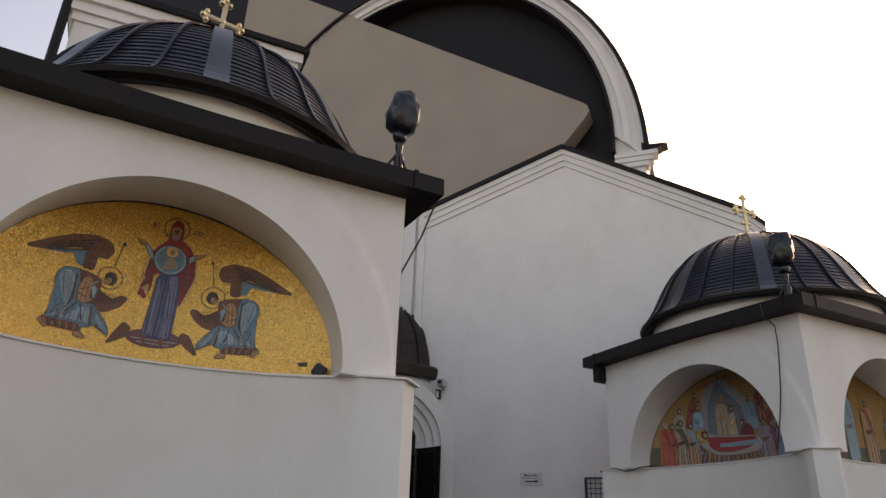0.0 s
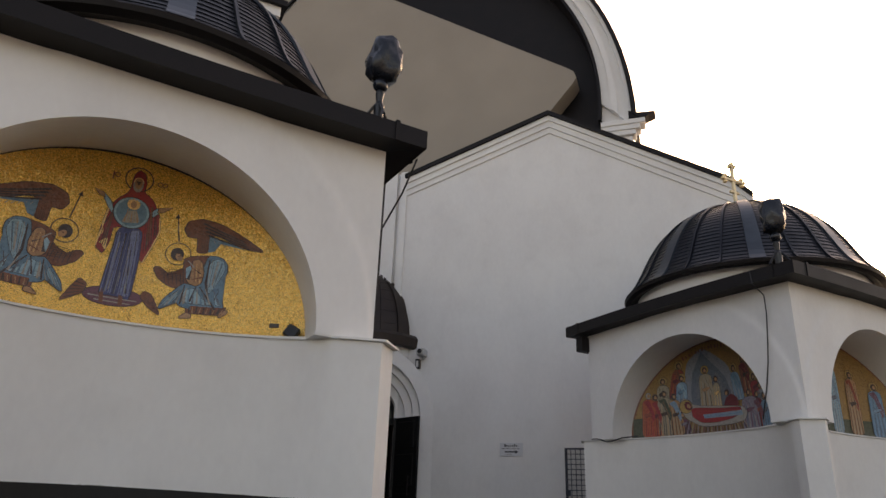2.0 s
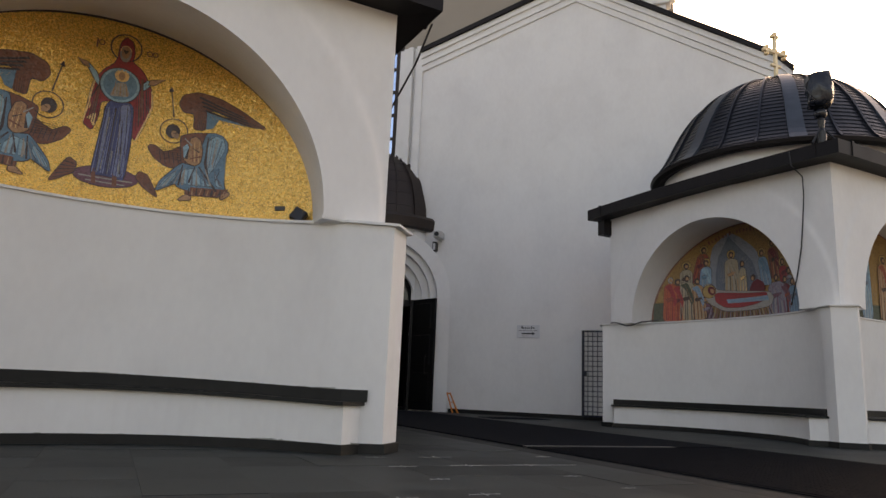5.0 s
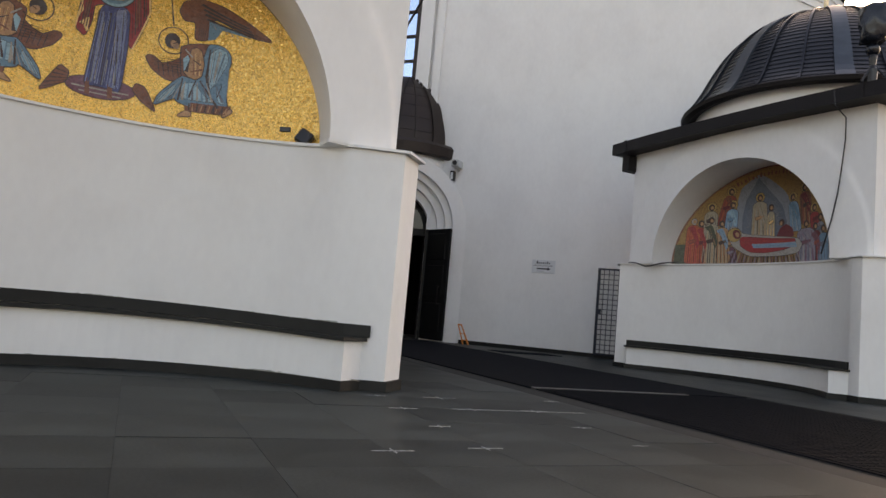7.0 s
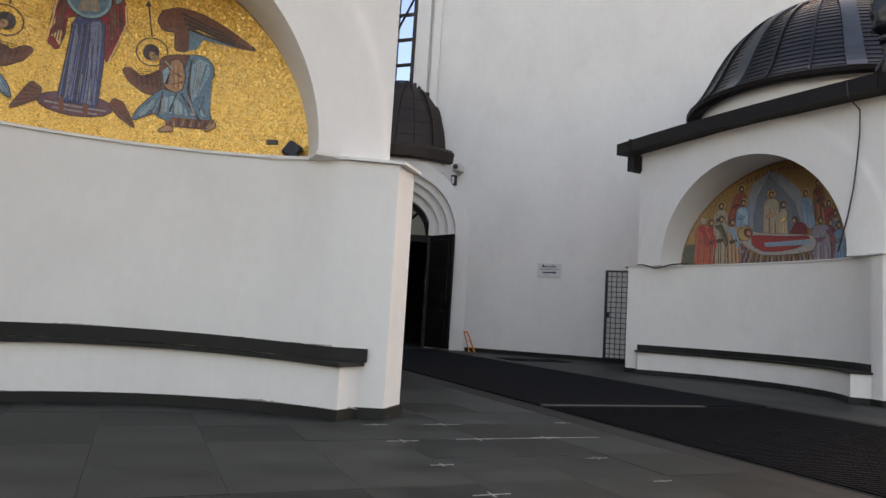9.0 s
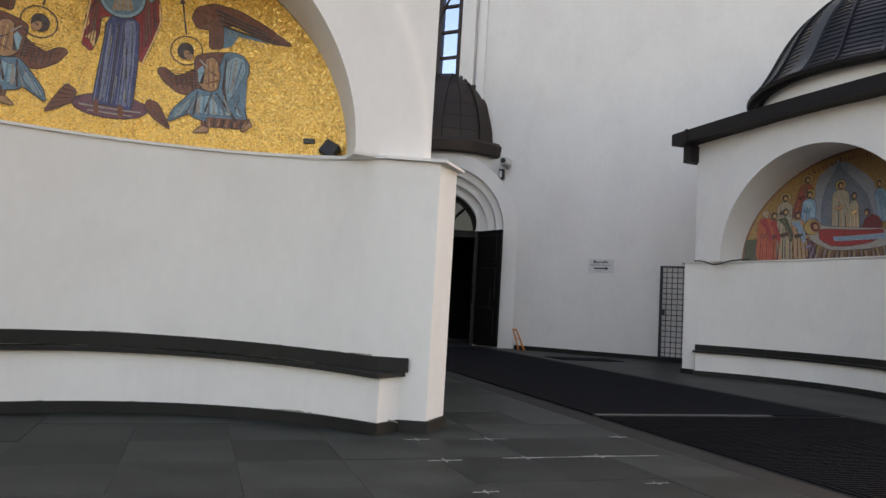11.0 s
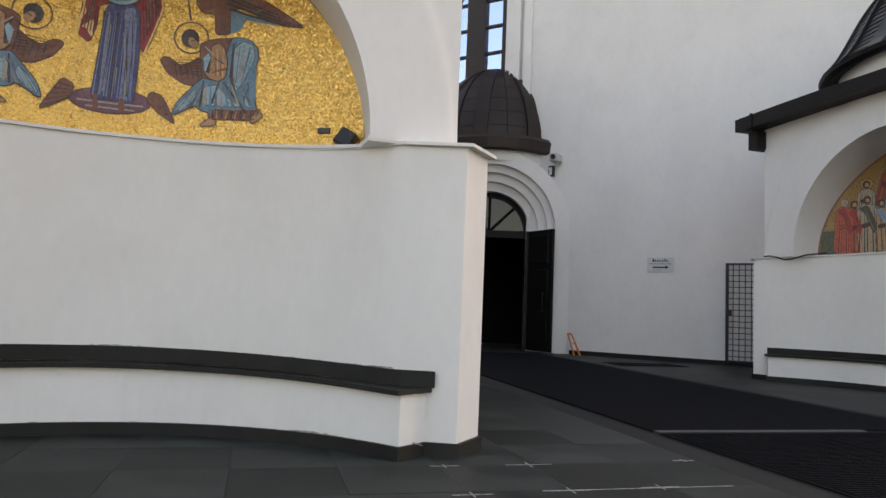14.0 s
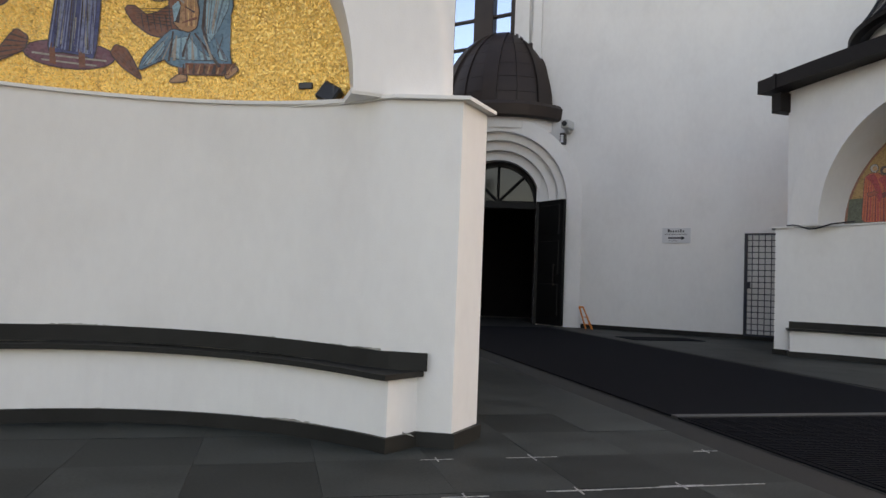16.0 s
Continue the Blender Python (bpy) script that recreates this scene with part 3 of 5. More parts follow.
a = [ellipse(-9, 13.6 - f, 7.3 + f, 8.2 + 1.73 * f, 0.012, 2.7) for f in (0.93, 1.10)]
church_part("arch_verge", slab(bmesh.new(), a[0] + a[1][::-1], 20.4, 24), METAL, church, "dark metal roof edge over the great arch")
a = [ellipse(-9, 13.6, 7.3 + f, 8.2 + f, -0.1, 2.7) for f in (-0.10, 0.0)]
church_part("arch_gutter", slab(bmesh.new(), a[0] + a[1][::-1], 20.6, 21.4), METAL, church)
church_part("great_soffit", slab(bmesh.new(), ellipse(-9.2, 13.6, 7.6, 8.5, -0.2, math.pi / 2) + [(-10, 34), (-27.5, 34), (-27.5, 12)], 21.4, 21.7), METAL, church, "dark sheet metal soffit under the great arch")
for z0, z1, u1 in ((10.90, 12.06, -0.78), (12.06, 12.24, -0.66), (12.24, 12.42, -0.52), (12.42, 12.60, -0.36)):
    church_part("arch_foot", boxed((-1.75, 20.62 - max(0.0, z0 - 11.6) * 0.18, z0), (u1, 21.0, z1), 0.02), PLASTER, church, "stepped white foot of the great arch")
bm = slab(bmesh.new(), [(-0.86, 12.60), (-0.34, 12.60), (-0.24, 12.66), (-0.04, 12.72), (-0.04, 12.75), (-0.60, 12.78), (-0.86, 12.88)], 20.45, 20.95)
church_part("arch_foot_cap", bm, METAL, church, "dark metal cap with an upturned lip")
church_part("arch_pier", boxed((-1.72, 20.82, 4.0), (-0.84, 21.6, 13.5)), PLASTER, church)
bm = slab(bmesh.new(), [(-18.0, 25.25), (-2.80, 14.95), (-2.55, 14.75), (-2.47, 14.50), (-2.60, 14.28), (-3.40, 13.30), (-3.40, 9.0), (-18.0, 9.0)], 20.5, 21.3)
church_part("shoulder_wall", bm, BEIGE, church, "sloping plaster shoulder under the great arch, overhang shade in its beige")
# body of the church behind
church_part("body", boxed((-13.0, 21.8, 0), (-0.9, 36, 12.3)), PLASTER, church)

# the arm of the church behind the gold-mosaic porch
arm = thing("side_chapel", "white side chapel with stepped cornice behind the porch", "church")
part("wall", boxed((-2.30, 13.0, 0), (2.02, 16.0, 10.35)), PLASTER, arm)
# hidden block, added only to keep skylight off the portal corner
part("lower_wall", boxed((-2.30, 16.0, 0), (2.02, 20.0, 7.2)), PLASTER, arm, "unseen lower wall added to block light from the portal corner")
for z0, z1, o in ((9.85, 10.05, 0.06), (10.05, 10.28, 0.13), (10.28, 10.52, 0.22)):
    part("cornice", boxed((-2.30 - o, 13.0 - o, z0), (2.02 + o, 16.0, z1)), PLASTER, arm)
part("roof", slab(bmesh.new(), [(-2.60, 10.52), (2.35, 10.52), (2.35, 10.66), (-2.60, 10.66)], 12.68, 16.0), METAL, arm, "dark metal roof")
part("downpipe", tube(bmesh.new(), [(-2.48, 12.9, 0), (-2.48, 12.9, 10.5)], 0.09), METAL, arm, "dark metal downpipe")

# ---- portal ----
PORTAL = pose(6.715, 18.31, 0, 0, 0, -17.97)
portal = thing("portal", "white arched portal with stepped rings and a brown half dome", "portal", PORTAL)
SPRING = 2.97


def arch_ring(r_in, r_out, z_leg, n=32):
    """An upright round-headed band: outer edge up and over, inner edge back."""
    outer = [(r_out, z_leg)] + [(r_out * math.cos(math.pi * i / n), SPRING + r_out * math.sin(math.pi * i / n)) for i in range(n + 1)] + [(-r_out, z_leg)]
    inner = [(-r_in, z_leg)] + [(-r_in * math.cos(math.pi * i / n), SPRING + r_in * math.sin(math.pi * i / n)) for i in range(n + 1)] + [(r_in, z_leg)]
    return outer + inner


for r0, r1, y in ((1.60, 1.96, 0.0), (1.42, 1.60, 0.16), (1.21, 1.42, 0.32), (1.0, 1.21, 0.50)):
    part("arch_ring", slab(bmesh.new(), arch_ring(r0, r1 + (0.004 if y else 0), 0.0), y, 1.3), PLASTER, portal, "white plaster arch ring")
part("fanlight_frame", slab(bmesh.new(), arch_ring(0.88, 1.01, SPRING - 0.12), 0.78, 0.9), DOORWOOD, portal, "dark fanlight frame")
for a in (0.25, 0.5, 0.75):
    t = a * math.pi
    bm = bmesh.new()
    tube(bm, [(0.05 * math.cos(t), 0.84, SPRING + 0.05 * math.sin(t)), (0.97 * math.cos(t), 0.84, SPRING + 0.97 * math.sin(t))], 0.04, 6)
    part("fanlight_bar", bm, DOORWOOD, portal)
part("fanlight_pane", slab(bmesh.new(), [(1.0 * math.cos(math.pi * i / 24), SPRING + 1.0 * math.sin(math.pi * i / 24)) for i in range(25)], 0.86, 0.87), FANGLASS, portal, "fanlight glass")
for s in (-1, 1):
    part("jamb_lining", boxed((min(s * 1.0, s * 0.93), 0.47, 0.0), (max(s * 1.0, s * 0.93), 1.32, SPRING)), DOORWOOD, portal, "dark door lining")
part("transom", boxed((-1.06, 0.76, SPRING - 0.16), (1.06, 0.92, SPRING + 0.03), 0.01), DOORWOOD, portal)
# room behind the door, its walls and ceiling coloured as deep shade
part("room_back", boxed((-1.9, 4.0, 0), (1.9, 4.1, 3.2)), SHADEWALL, portal)
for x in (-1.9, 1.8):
    part("room_side", boxed((x, 1.3, 0), (x + 0.1, 4.0, 3.2)), SHADEWALL, portal)
part("room_top", boxed((-1.9, 1.3, 3.2), (1.9, 4.1, 3.3)), SHADEWALL, portal)
for s in (-1, 1):
    leaf = new("door_leaf")
    leaf.parent = portal
    leaf.location = (s * 1.0, 0.56, 0)
    leaf.rotation_euler.z = radians(-55 if s > 0 else 235)
    tagged(leaf, "open black wooden door leaf")
    part("panel", boxed((0, -0.035, 0.03), (0.96, 0.035, SPRING), 0.008), DOORWOOD, leaf)
    for z0, z1 in ((0.25, 1.0), (1.2, 2.0), (2.15, 2.85)):
        part("raised_panel", boxed((0.14, -0.05, z0), (0.82, 0.05, z1), 0.015), DOORWOOD, leaf)
    bm = tube(bmesh.new(), [(0.72, -s * 0.11, 0.95), (0.72, -s * 0.11, 1.45)], 0.018)
    for z in (0.98, 1.42):
        tube(bm, [(0.72, -s * 0.02, z), (0.72, -s * 0.11, z)], 0.014)
    part("pull_handle", bm, METAL, leaf, "dark pull handle")
hold = new("half_dome")
hold.parent = portal
hold.location = (0.08, 1.66, 5.20)
tagged(hold, "brown sheet metal half dome with seams")
prof = [(1.72 * math.cos(t * math.pi / 2) ** 1.12, 2.28 * math.sin(t * math.pi / 2)) for t in [i / 32 for i in range(32)]] + [(0.01, 2.28)]
part("shell", lathe(bmesh.new(), prof, 72), BROWN, hold, "", True)
for degrees, w, proud in [(257.5 + 45 * k, 0.17, 0.04) for k in (-2, -1, 0, 1, 2)] + [(280 + 45 * k, 0.018, 0.028) for k in (-2, -1, 0, 1)]:
    a = radians(degrees)
    rows = []
    for r, z in prof[:-1]:
        row = []
        w_here, up = min(w, 0.36 * r), proud * min(1.0, r / 0.8)
        for s, lift in ((-1, -0.01), (-1, up), (1, up), (1, -0.01)):
            row.append(((r + lift) * math.cos(a) - s * w_here * math.sin(a), (r + lift) * math.sin(a) + s * w_here * math.cos(a), z + lift * 0.5))
        rows.append(row)
    bm = bmesh.new()
    strip(bm, rows)
    part("seam", bm, BROWN, hold, "broad metal rib" if w > 0.05 else "raised metal seam")
for t in (0.10, 0.21, 0.32, 0.43, 0.54):
    r, z = 1.72 * math.cos(t * math.pi / 2) ** 1.12, 2.28 * math.sin(t * math.pi / 2)
    part("lap_joint", lathe(bmesh.new(), [(r - 0.01, z - 0.024), (r + 0.014, z - 0.018), (r + 0.006, z + 0.006), (r - 0.03, z + 0.012)], 72), BROWN, hold)
part("rim", lathe(bmesh.new(), [(1.6, -0.28), (1.86, -0.32), (1.94, -0.28), (1.97, -0.03), (1.90, 0.06), (1.74, 0.08)], 64), BROWN, hold, "rolled brown metal rim")
part("drum", lathe(bmesh.new(), [(1.72, -0.55), (1.72, -0.1)], 40), PLASTER, hold, "", True)


# ---- paving ----
def tile_mesh(w, d):
    bm = boxed((-w / 2 + 0.0006, -d / 2 + 0.0006, -0.03), (w / 2 - 0.0006, d / 2 - 0.0006, 0.0), 0.0005)
    me = bpy.data.meshes.new("tile")
    bm.to_mesh(me)
    bm.free()
    me.materials.append(TILE)
    return me


paving = tagged(new("pavement"), "dark grey square stone paving tiles", "pavement", kind="structure")
TILE_X, TILE_Y, PITCH = 3.11, 5.79, 0.60
RNG = random.Random(4)
# the wide field of tiles past the nearest ones, as one sheet of separate slabs
bm = bmesh.new()
near = []
for i in range(-34, 40):
    for j in range(-12, 26):
        x, y = TILE_X + PITCH * (i + 0.5), TILE_Y + PITCH * (j + 0.5)
        if x > 4.6 and x < 7.7:
            continue
        if -1.2 < x < 4.6 and 3.2 < y < 9.2 or 2.6 < x < 4.6 and 9.0 < y < 14:
            near.append((x, y))
        else:
            z = 0.0
            h = PITCH / 2 - 0.0006
            vs = [bm.verts.new((x + a * h, y + b * h, z)) for a, b in ((-1, -1), (1, -1), (1, 1), (-1, 1))]
            vs2 = [bm.verts.new((v.co.x, v.co.y, -0.02)) for v in vs]
            bm.faces.new(vs)
            for q in range(4):
                bm.faces.new((vs[q], vs2[q], vs2[(q + 1) % 4], vs[(q + 1) % 4]))
tagged(part("far_tiles", bm, TILE_FAR, paving, "further paving tiles"), kind="stuff")
me = tile_mesh(PITCH, PITCH)
for x, y in near:
    ob = new("tile", me)
    ob.parent = paving
    ob.location = (x, y, RNG.uniform(-0.0015, 0.0015))
part("bed", boxed((TILE_X - 34 * PITCH, TILE_Y - 12 * PITCH, -0.012), (TILE_X + 40 * PITCH, TILE_Y + 26 * PITCH, -0.004)), JOINT, paving, "dark joint bed under the tiles")
part("mat_bed", boxed((4.6, -1.4, -0.003), (7.75, 20, -0.0005)), JOINT, paving)

# grout marks left on tile corners
marks = tagged(new("grout_marks"), "pale cross-shaped grout marks on the paving joints", "grout mark", kind="stuff")
for x, y, l in ((3.09, 6.37, 0.15), (3.09, 5.76, 0.12), (3.64, 5.78, 0.12), (4.21, 6.42, 0.08), (2.55, 6.37, 0.09), (2.53, 5.73, 0.11), (2.50, 5.02, 0.07), (3.58, 5.08, 0.08), (1.94, 4.31, 0.11), (2.48, 4.38, 0.10), (3.58, 4.48, 0.06)):
    part("mark", boxed((x - l, y - 0.0032, 0.0), (x + l, y + 0.0032, 0.003)), CHALK, marks)
    part("mark", boxed((x - 0.0035, y - l * 0.45, 0.0), (x + 0.0035, y + l * 0.45, 0.0034)), CHALK, marks)
part("mark", boxed((2.93, 5.764, 0.0), (4.10, 5.770, 0.0028)), CHALK, marks)

# mats
tagged(part("runner_mat", boxed((4.62, 7.45, 0.0), (7.7, 17.4, 0.014)), MAT), "long black rubber mat leading to the portal", "mat")
grid = thing("grid_mat", "black perforated rubber mat with raised studs", "mat")
part("sheet", boxed((4.62, -1.4, 0.0), (7.7, 7.36, 0.010)), MAT, grid)
bm = bmesh.new()
for i in range(118):
    box(bm, (4.66, 2.6 + 0.040 * i, 0.010), (7.66, 2.617 + 0.040 * i, 0.015))
for i in range(20):
    box(bm, (4.66 + 0.15 * i, 2.6, 0.010), (4.675 + 0.15 * i, 7.33, 0.0145))
tagged(part("ribs", bm, MAT, grid), kind="stuff")
tagged(part("edging_strip", boxed((4.62, 7.36, 0.0), (6.7, 7.45, 0.018)), STRIP), "narrow grey metal edging between mats", "edging")


# ---- what the lunettes show, as plain shapes ----
def bowing_figure(s, du, dv):
    """Winged bowing shape in flat pieces; s mirrors it."""
    def m(points):
        return [(s * u + du, v + dv) for u, v in points]
    out = [
        ("wing", "brown", 1, [(0.49, 1.21), (0.52, 1.31), (0.66, 1.36), (0.87, 1.31), (1.09, 1.18), (1.31, 1.01), (1.13, 1.04), (0.83, 1.18), (0.75, 1.17), (0.76, 0.97), (0.65, 0.96), (0.64, 1.13), (0.54, 1.13)]),
        ("wing", "brown", 1, [(0.257, 0.722), (0.275, 0.748), (0.323, 0.748), (0.398, 0.690), (0.478, 0.716), (0.571, 0.789), (0.579, 0.599), (0.499, 0.538), (0.425, 0.556), (0.318, 0.628)]),
        ("feather", "deep_blue", 2, [(0.75, 1.16), (0.89, 1.12), (1.13, 1.03), (0.84, 1.09), (0.82, 0.99), (0.76, 0.97)]),
        ("torso", "brown", 2, [(0.539, 0.870), (0.585, 0.897), (0.691, 0.926), (0.803, 0.932), (0.793, 0.730), (0.771, 0.556), (0.585, 0.556), (0.558, 0.687)]),
        ("robe", "deep_blue", 3, [(0.771, 0.932), (0.851, 0.935), (0.918, 0.911), (0.966, 0.847), (0.974, 0.760), (0.931, 0.614), (0.891, 0.532), (0.945, 0.439), (0.982, 0.386), (0.982, 0.308), (0.771, 0.293), (0.563, 0.351), (0.537, 0.386), (0.366, 0.287), (0.398, 0.395), (0.526, 0.550), (0.579, 0.599), (0.665, 0.579), (0.723, 0.701)]),
        ("robe_light", "pale_blue", 4, [(0.793, 0.847), (0.857, 0.905), (0.931, 0.876), (0.950, 0.774), (0.883, 0.599), (0.825, 0.497), (0.798, 0.628)]),
        ("robe_light", "pale_blue", 4, [(0.585, 0.526), (0.691, 0.550), (0.771, 0.439), (0.878, 0.381), (0.585, 0.386)]),
        ("robe_light", "pale_blue", 4, [(0.385, 0.322), (0.438, 0.410), (0.526, 0.512), (0.537, 0.439), (0.457, 0.351)]),
        ("robe_light", "pale_blue", 4, [(0.878, 0.512), (0.926, 0.439), (0.963, 0.375), (0.905, 0.386)]),
        ("chest", "pale_blue", 4, [(0.569, 0.760), (0.606, 0.803), (0.649, 0.716), (0.649, 0.628), (0.590, 0.628)]),
        ("sleeve", "tan", 5, [(0.625, 0.853), (0.670, 0.882), (0.718, 0.853), (0.750, 0.730), (0.739, 0.614), (0.691, 0.579), (0.625, 0.599), (0.579, 0.649), (0.638, 0.637), (0.659, 0.687), (0.638, 0.774)]),
        ("fold", "dark", 6, [(0.649, 0.760), (0.659, 0.760), (0.723, 0.725), (0.718, 0.713)]),
        ("fold", "brown", 6, [(0.638, 0.637), (0.643, 0.649), (0.739, 0.690), (0.739, 0.672)]),
        ("fold", "pale", 6, [(0.571, 0.847), (0.579, 0.856), (0.651, 0.789), (0.643, 0.777)]),
        ("fold", "dark", 5, [(0.782, 0.876), (0.793, 0.882), (0.793, 0.614), (0.825, 0.483), (0.809, 0.483), (0.771, 0.614)]),
        ("fold", "dark", 5, [(0.579, 0.579), (0.590, 0.579), (0.574, 0.366), (0.558, 0.366)]),
        ("fold", "dark", 5, [(0.691, 0.570), (0.702, 0.570), (0.651, 0.381), (0.638, 0.381)]),
        ("fold", "dark", 5, [(0.723, 0.570), (0.734, 0.576), (0.918, 0.337), (0.899, 0.328)]),
        ("fold", "pale", 5, [(0.606, 0.550), (0.614, 0.550), (0.590, 0.395), (0.579, 0.395)]),
        ("fold", "pale", 5, [(0.865, 0.876), (0.875, 0.876), (0.851, 0.614), (0.835, 0.585)]),
        ("fold", "deep_blue", 5, [(0.905, 0.862), (0.921, 0.862), (0.883, 0.658), (0.867, 0.637)]),
        ("hem", "brown", 3, [(0.63, 0.36), (1.01, 0.36), (0.98, 0.28), (0.64, 0.28)]),
        ("foot", "tan", 3, [(0.64, 0.28), (0.69, 0.27), (0.69, 0.23), (0.57, 0.22)]),
        ("foot", "tan", 3, [(0.94, 0.29), (1.02, 0.34), (1.03, 0.31), (0.96, 0.25)]),
        ("staff", "dark", 1, [(0.45, 1.06), (0.463, 1.06), (0.412, 1.34), (0.40, 1.34)]),
        ("staff_tip", "dark", 2, [(0.38, 1.32), (0.43, 1.33), (0.40, 1.38)]),
        ("halo_ring", "dark", 2, ring(0.47, 0.92, 0.13, 0.010)),
        ("head", "dark", 3, oval(0.462, 0.915, 0.058, 0.066)),
        ("face", "tan", 4, oval(0.484, 0.880, 0.030, 0.046, 0.7)),
        ("brow", "umber", 5, [(0.468, 0.888), (0.500, 0.905), (0.503, 0.899), (0.471, 0.881)]),
    ]
    for a, b, c, d, col in ((0.88, 0.40, 0.92, 0.55, "dark"), (0.66, 0.40, 0.68, 0.52, "dark")):
        w = 0.006
        out.append(("fold", col, 5, [(a - w, b), (a + w, b), (c + w * 0.4, d), (c - w * 0.4, d)]))
    for i in range(5):
        a, b = 0.36 + 0.04 * i, 0.70 - 0.012 * (i % 2)
        out.append(("feather_line", "dark", 2, [(a, b), (a + 0.008, b), (a + 0.03, b - 0.11), (a + 0.024, b - 0.11)]))
    for i in range(6):
        a, b = 0.79 + 0.05 * i, 1.115 - 0.017 * i
        out.append(("feather_line", "pale", 3, [(a, b), (a + 0.008, b), (a + 0.03, b - 0.035), (a + 0.024, b - 0.035)]))
    for i in range(5):
        a = 0.66 + 0.07 * i
        out.append(("hem_fold", "dark", 4, [(a, 0.35), (a + 0.012, 0.35), (a + 0.012, 0.285), (a, 0.285)]))
    for i in range(4):
        out.append(("feather_line", "dark", 2, [(0.66 + 0.02 * i, 1.30 - 0.045 * i), (0.68 + 0.02 * i, 1.315 - 0.045 * i), (1.10 + 0.02 * i, 1.13 - 0.03 * i), (1.09 + 0.02 * i, 1.12 - 0.03 * i)]))
    out += pleats(((0.56, 1.29), (0.62, 1.14)), ((1.27, 1.03), (1.10, 1.055)), 9, ("dark", "umber"), 2.4, 0.30, "feather_line")
    out += pleats(((0.67, 1.13), (0.76, 1.13)), ((0.67, 0.97), (0.75, 0.97)), 5, ("umber", "dark"), 2.4, 0.3, "feather_line")
    out += pleats(((0.28, 0.735), (0.34, 0.64)), ((0.57, 0.76), (0.57, 0.61)), 6, ("umber", "dark"), 2.4, 0.3, "feather_line")
    out += pleats(((0.60, 0.55), (0.87, 0.56)), ((0.58, 0.37), (0.96, 0.39)), 9, ("pale", "deep_blue", "steel"), 5.2, 0.5)
    out += pleats(((0.80, 0.90), (0.95, 0.84)), ((0.80, 0.57), (0.88, 0.57)), 6, ("pale", "steel", "sky"), 5.2, 0.5)
    out += pleats(((0.55, 0.56), (0.59, 0.54)), ((0.38, 0.31), (0.54, 0.38)), 5, ("steel", "pale", "deep_blue"), 5.2, 0.45)
    out += pleats(((0.64, 0.85), (0.72, 0.83)), ((0.66, 0.62), (0.73, 0.62)), 4, ("brown", "gold_line"), 5.4, 0.35)
    out += pleats(((0.65, 0.35), (1.0, 0.35)), ((0.65, 0.285), (0.975, 0.285)), 10, ("umber", "tan"), 4.2, 0.4, "hem_fold")
    return [(n, c, l, m(o)) for n, c, l, o in out]


